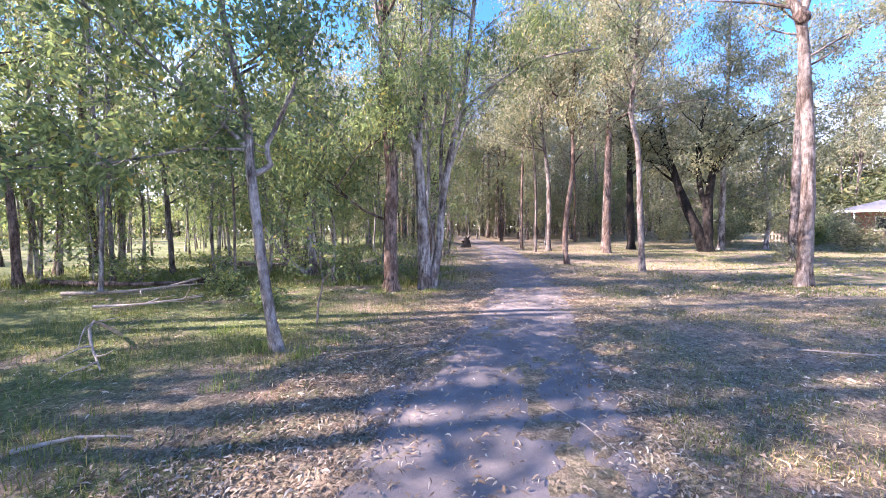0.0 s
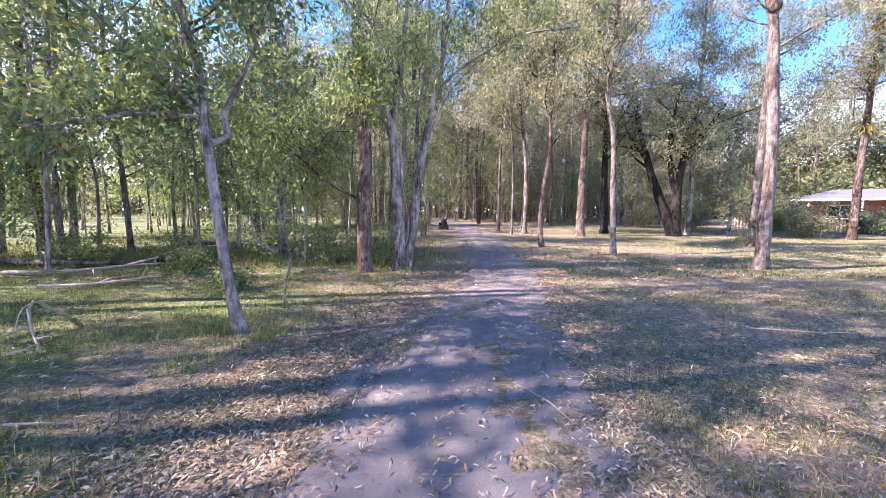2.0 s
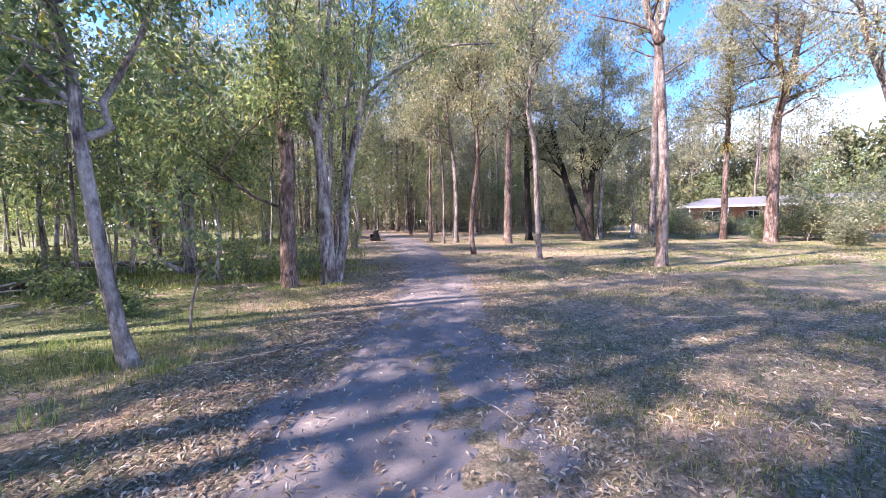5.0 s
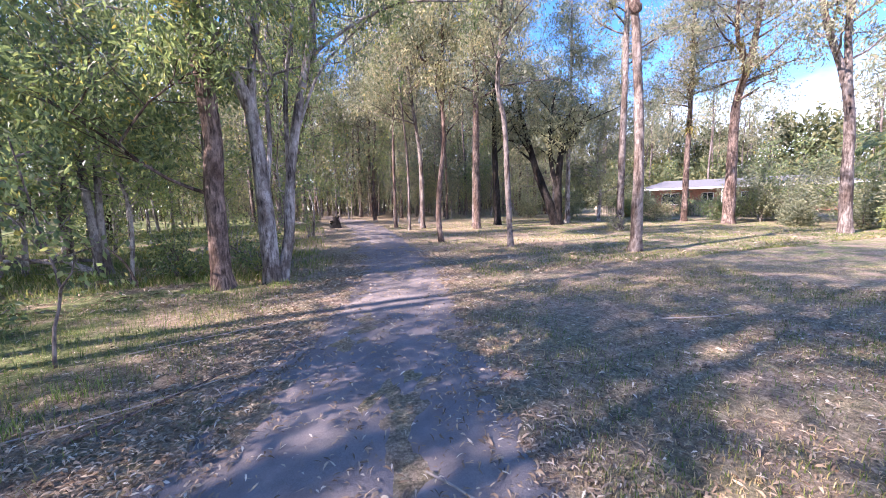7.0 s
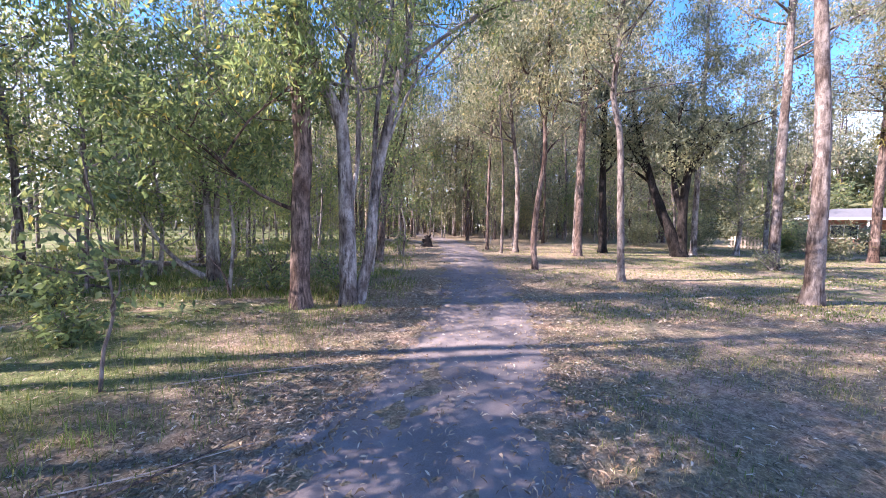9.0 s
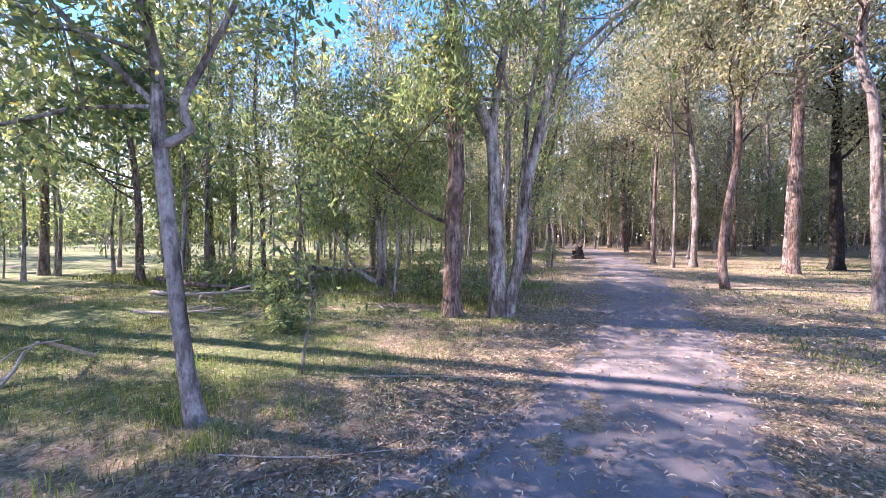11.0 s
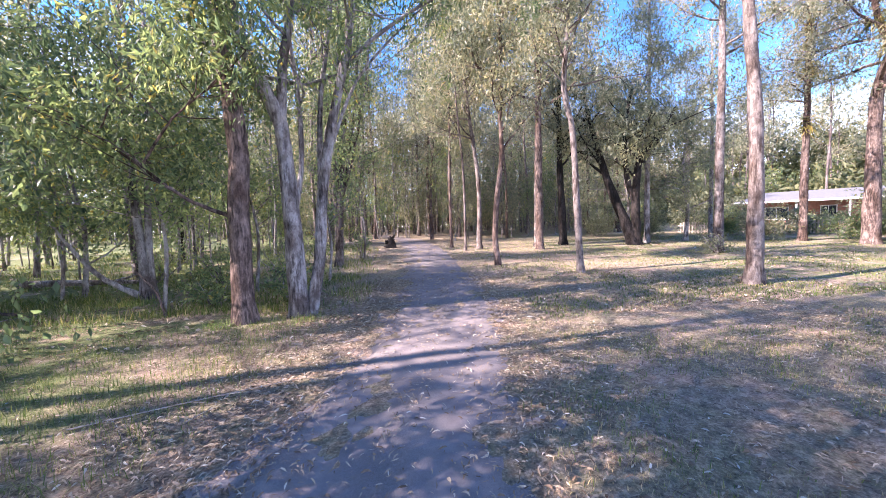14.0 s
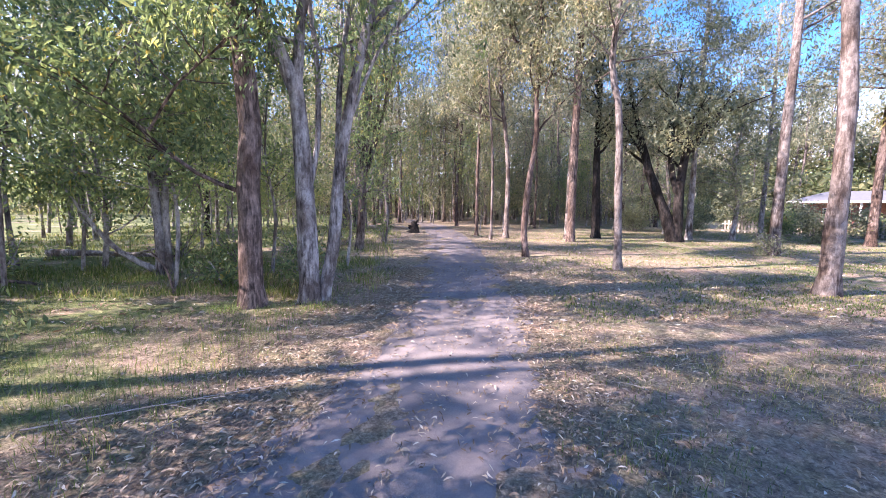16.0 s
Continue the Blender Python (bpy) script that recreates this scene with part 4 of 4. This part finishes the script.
def fallen(pts, r, mat, label, name="fallen_branch", forks=2):
    """A dead branch lying on the ground, with a few side sticks."""
    line = [Vector((x, y, floor_at(x, y) + z)) for x, y, z in pts]
    path = smooth_line(line, 0.15)
    root = new(name)
    v, f = [], []
    tube(v, f, path, r, r * 0.35, 7, 0.12)
    link_mesh("stick" if r < 0.05 else "log", v, f, mat, root)
    for _ in range(forks):
        s = along(path, random.uniform(0.3, 0.9))
        d = (path[-1] - path[0]).normalized() + Vector((random.gauss(0, 0.6), random.gauss(0, 0.6), random.uniform(0.05, 0.4)))
        v, f = [], []
        tube(v, f, limb_path(s, d, (path[-1] - path[0]).length * random.uniform(0.2, 0.4), -0.2, 0.15, 5), r * 0.5, r * 0.15, 5, 0.05)
        link_mesh("side_stick", v, f, mat, root)
    tagged(root, label, "branch", "fallen branches")


DEAD = "dead grey branch lying in the grass"
fallen([(-3.05, 2.42, 0.02), (-2.75, 2.58, 0.04), (-2.35, 2.62, 0.02)], 0.02, M_WOOD, DEAD)
fallen([(-4.9, 5.3, 0.05), (-4.7, 4.7, 0.4), (-4.5, 4.45, 0.2), (-3.9, 3.95, 0.03)], 0.025, M_WOOD, DEAD, forks=5)
fallen([(-9.8, 9.0, 0.05), (-8.4, 8.8, 0.12), (-7.2, 9.0, 0.2), (-6.4, 9.2, 0.4)], 0.06, M_WOOD, "bleached fallen limb among the bushes", forks=4)
fallen([(-12.0, 10.5, 0.1), (-9.0, 10.0, 0.12), (-6.5, 10.6, 0.08)], 0.11, M_BROWN, "dark fallen log under the trees", "fallen_log", 3)
fallen([(-9.5, 15.0, 0.15), (-7.5, 14.6, 0.15), (-5.5, 14.4, 0.12)], 0.12, M_GREY, "dark fallen log under the trees", "fallen_log", 3)
fallen([(-1.4, 28.3, 0.15), (0.3, 28.0, 0.2), (1.6, 27.6, 0.12)], 0.12, M_WOOD, "grey log beside a black stump", "fallen_log", 2)
fallen([(-3.0, 10.1, 0.02), (-3.2, 10.2, 0.5), (-3.5, 10.2, 0.9)], 0.03, M_BROWN, "broken stick standing in the grass", forks=1)
fallen([(-1.15, 4.15, 0.02), (-0.6, 4.6, 0.04), (-0.35, 4.95, 0.03)], 0.012, M_BROWN, "brown weathered stick on the leaf litter", forks=1)
fallen([(-6.9, 6.9, 0.15), (-6.0, 7.0, 0.2), (-5.0, 7.3, 0.3)], 0.035, M_WOOD, "bleached fallen limb among the bushes", forks=4)
fallen([(-1.6, 4.3, 0.02), (-0.9, 4.5, 0.03), (-0.2, 4.9, 0.02)], 0.007, M_WOOD, "thin stick on the leaf litter", forks=1)
fallen([(-1.5, 5.9, 0.02), (-0.6, 6.2, 0.03), (0.3, 6.5, 0.02)], 0.007, M_WOOD, "thin stick on the leaf litter", forks=2)
fallen([(1.0, 3.0, 0.04), (1.2, 2.7, 0.03), (1.3, 2.3, 0.02)], 0.008, M_WOOD, "thin twig lying on the track", forks=1)
fallen([(4.6, 4.4, 0.02), (5.3, 4.2, 0.03), (5.9, 4.2, 0.02)], 0.012, M_WOOD, "thin stick on the dry grass", forks=2)
for _ in range(26):
    x, y, a, l = random.uniform(-6, 9), random.uniform(1.5, 12), random.uniform(0, 6.28), random.uniform(0.15, 0.5)
    fallen([(x, y, 0.012), (x + l * 0.5 * math.cos(a), y + l * 0.5 * math.sin(a), 0.03), (x + l * math.cos(a), y + l * math.sin(a), 0.012)], random.uniform(0.004, 0.009), M_WOOD, "small fallen twig on the ground", "twig", 1)

# ---- ground cover ----


def sample(n, x0, x1, y0, y1, keep):
    out = []
    while len(out) < n:
        x, y = random.uniform(x0, x1), y0 + (y1 - y0) * random.random() ** 1.5
        if random.random() < keep(x, y):
            out.append((x, y))
    return out


def on_path(x, y):
    return abs(x - path_mid(y)) < 0.9


def drift(x, y, s, seed):
    return min(1.0, max(0.0, 0.5 + 1.3 * noise.noise((x * s, y * s, seed))))


def lay_leaves(name, n, area, keep, length, width, label):
    spots = sample(n, *area, keep)
    k = len(spots)
    p = np.array([(x, y, floor_at(x, y) + (0.02 if on_path(x, y) else 0.0) + random.uniform(0.002, 0.018)) for x, y in spots])
    a = RNG.uniform(0, 6.283, k)
    tilt = RNG.normal(0, 0.22, k)
    d = np.stack([np.cos(a) * np.cos(tilt), np.sin(a) * np.cos(tilt), np.sin(tilt)], 1)
    s = np.stack([-np.sin(a), np.cos(a), RNG.normal(0, 0.35, k)], 1)
    ln = (length * RNG.uniform(0.5, 1.4, k))[:, None]
    wd = (width * RNG.uniform(0.6, 1.4, k))[:, None]
    up = np.array([0, 0, 1.0]) * RNG.uniform(0.05, 0.28, k)[:, None] * ln
    bend = s * ln * RNG.normal(0, 0.09, k)[:, None]
    v = np.empty((k, 6, 3))
    v[:, 0] = p - d * ln * 0.5
    v[:, 1] = p - d * ln * 0.12 + s * wd * 0.5 + up + bend
    v[:, 2] = p + d * ln * 0.22 + s * wd * 0.4 + up + bend
    v[:, 3] = p + d * ln * 0.5
    v[:, 4] = p + d * ln * 0.22 - s * wd * 0.4 + up * 0.6 + bend
    v[:, 5] = p - d * ln * 0.12 - s * wd * 0.5 + up * 0.6 + bend
    i = np.arange(k)[:, None] * 6
    f = np.concatenate([i + np.array([[0, 1, 5, 0]]), i + np.array([[1, 2, 4, 5]]), i + np.array([[2, 3, 4, 2]])])
    faces = [tuple(q[:3]) if q[0] == q[3] else tuple(q) for q in f.tolist()]
    tagged(link_mesh(name, v.reshape(-1, 3), faces, M_LITTER, smooth=False), label, "leaves", kind="stuff")


def lay_grass(name, n, area, keep, tall, wide, mat, label):
    spots = sample(n, *area, keep)
    k = len(spots)
    p = np.array([(x, y, floor_at(x, y) - 0.005) for x, y in spots])
    a = RNG.uniform(0, 6.283, k)
    h = (tall * RNG.uniform(0.4, 1.5, k))[:, None]
    s = np.stack([np.cos(a), np.sin(a), np.zeros(k)], 1) * wide * 0.5
    ln = np.stack([np.cos(a + 1.5), np.sin(a + 1.5), np.zeros(k)], 1) * h * RNG.uniform(0.1, 1.0, k)[:, None]
    z = np.array([0, 0, 1.0]) * h
    v = np.empty((k, 5, 3))
    v[:, 0], v[:, 1] = p - s, p + s
    v[:, 2], v[:, 3] = p + s * 0.7 + z * 0.6 + ln * 0.35, p - s * 0.7 + z * 0.6 + ln * 0.35
    v[:, 4] = p + z * 0.9 + ln
    i = np.arange(k)[:, None] * 5
    faces = (i + np.array([[0, 1, 2, 3]])).tolist() + (i + np.array([[3, 2, 4]])).tolist()
    tagged(link_mesh(name, v.reshape(-1, 3), faces, mat, smooth=False), label, "grass", kind="stuff")


def litter_density(x, y):
    u = x - path_mid(y)
    if abs(u) < 0.85:
        return 0.07 + 0.16 * drift(x, y, 1.5, 2) * (abs(u) > 0.5 or abs(u) < 0.15)
    if u < 0:
        return math.exp(-((u + 1.5) / 1.0) ** 2) * (0.4 + 0.6 * drift(x, y, 0.9, 4)) + 0.1
    return 0.10 + 0.5 * math.exp(-((u - 1.0) / 0.5) ** 2) * drift(x, y, 0.8, 6) + 0.22 * drift(x, y, 0.5, 8)


lay_leaves("leaf_litter", 78000, (-6, 9, 0.3, 13), litter_density, 0.056, 0.0105, "drift of curled brown and bleached gum leaves")
lay_leaves("strewn_leaves", 9000, (-14, 22, 8, 26), lambda x, y: 0.1 if on_path(x, y) else 0.8, 0.11, 0.03, "scattered fallen leaves further off")


def green_keep(x, y):
    u = x - path_mid(y)
    return 0.0 if u > -1.7 else min(1.0, (-u - 1.5) / 1.2) * drift(x, y, 0.7, 11)


def dry_keep(x, y):
    u = x - path_mid(y)
    return 0.0 if u < 1.0 else min(1.0, (u - 0.8) / 1.0) * drift(x, y, 0.6, 13)


lay_grass("woodland_grass", 66000, (-12, 1, 0.5, 14), green_keep, 0.09, 0.006, M_GRASS, "soft green and straw grass under the trees")
lay_grass("far_woodland_grass", 16000, (-16, 1, 10, 28), green_keep, 0.16, 0.02, M_GRASS, "longer pale grass further in the wood")
lay_grass("dry_turf", 50000, (0.5, 12, 0.3, 12), dry_keep, 0.035, 0.006, M_STRAW, "short dry straw-coloured turf")
lay_grass("verge_turf", 26000, (4, 26, 8, 26), dry_keep, 0.06, 0.02, M_GRASS, "thin green-brown turf on the open side")
lay_grass("turf_tussock", 16000, (1.8, 9, 0.5, 8), lambda x, y: dry_keep(x, y) * drift(x, y, 2.2, 17), 0.055, 0.007, M_GRASS, "grey-green tussocks in the dry turf")
for x, y, n in ((-1.75, 4.5, 170), (-2.4, 4.7, 160), (-2.2, 3.6, 120), (-1.5, 5.1, 90), (-3.4, 5.6, 130), (-1.6, 9.0, 120), (-0.2, 9.1, 90), (-4.4, 11.6, 150)):
    lay_grass("grass_tuft", n, (x - 0.22, x + 0.22, y - 0.2, y + 0.2), lambda a, b: 1.0, 0.13, 0.006, M_TUFT, "upright tuft of green grass")
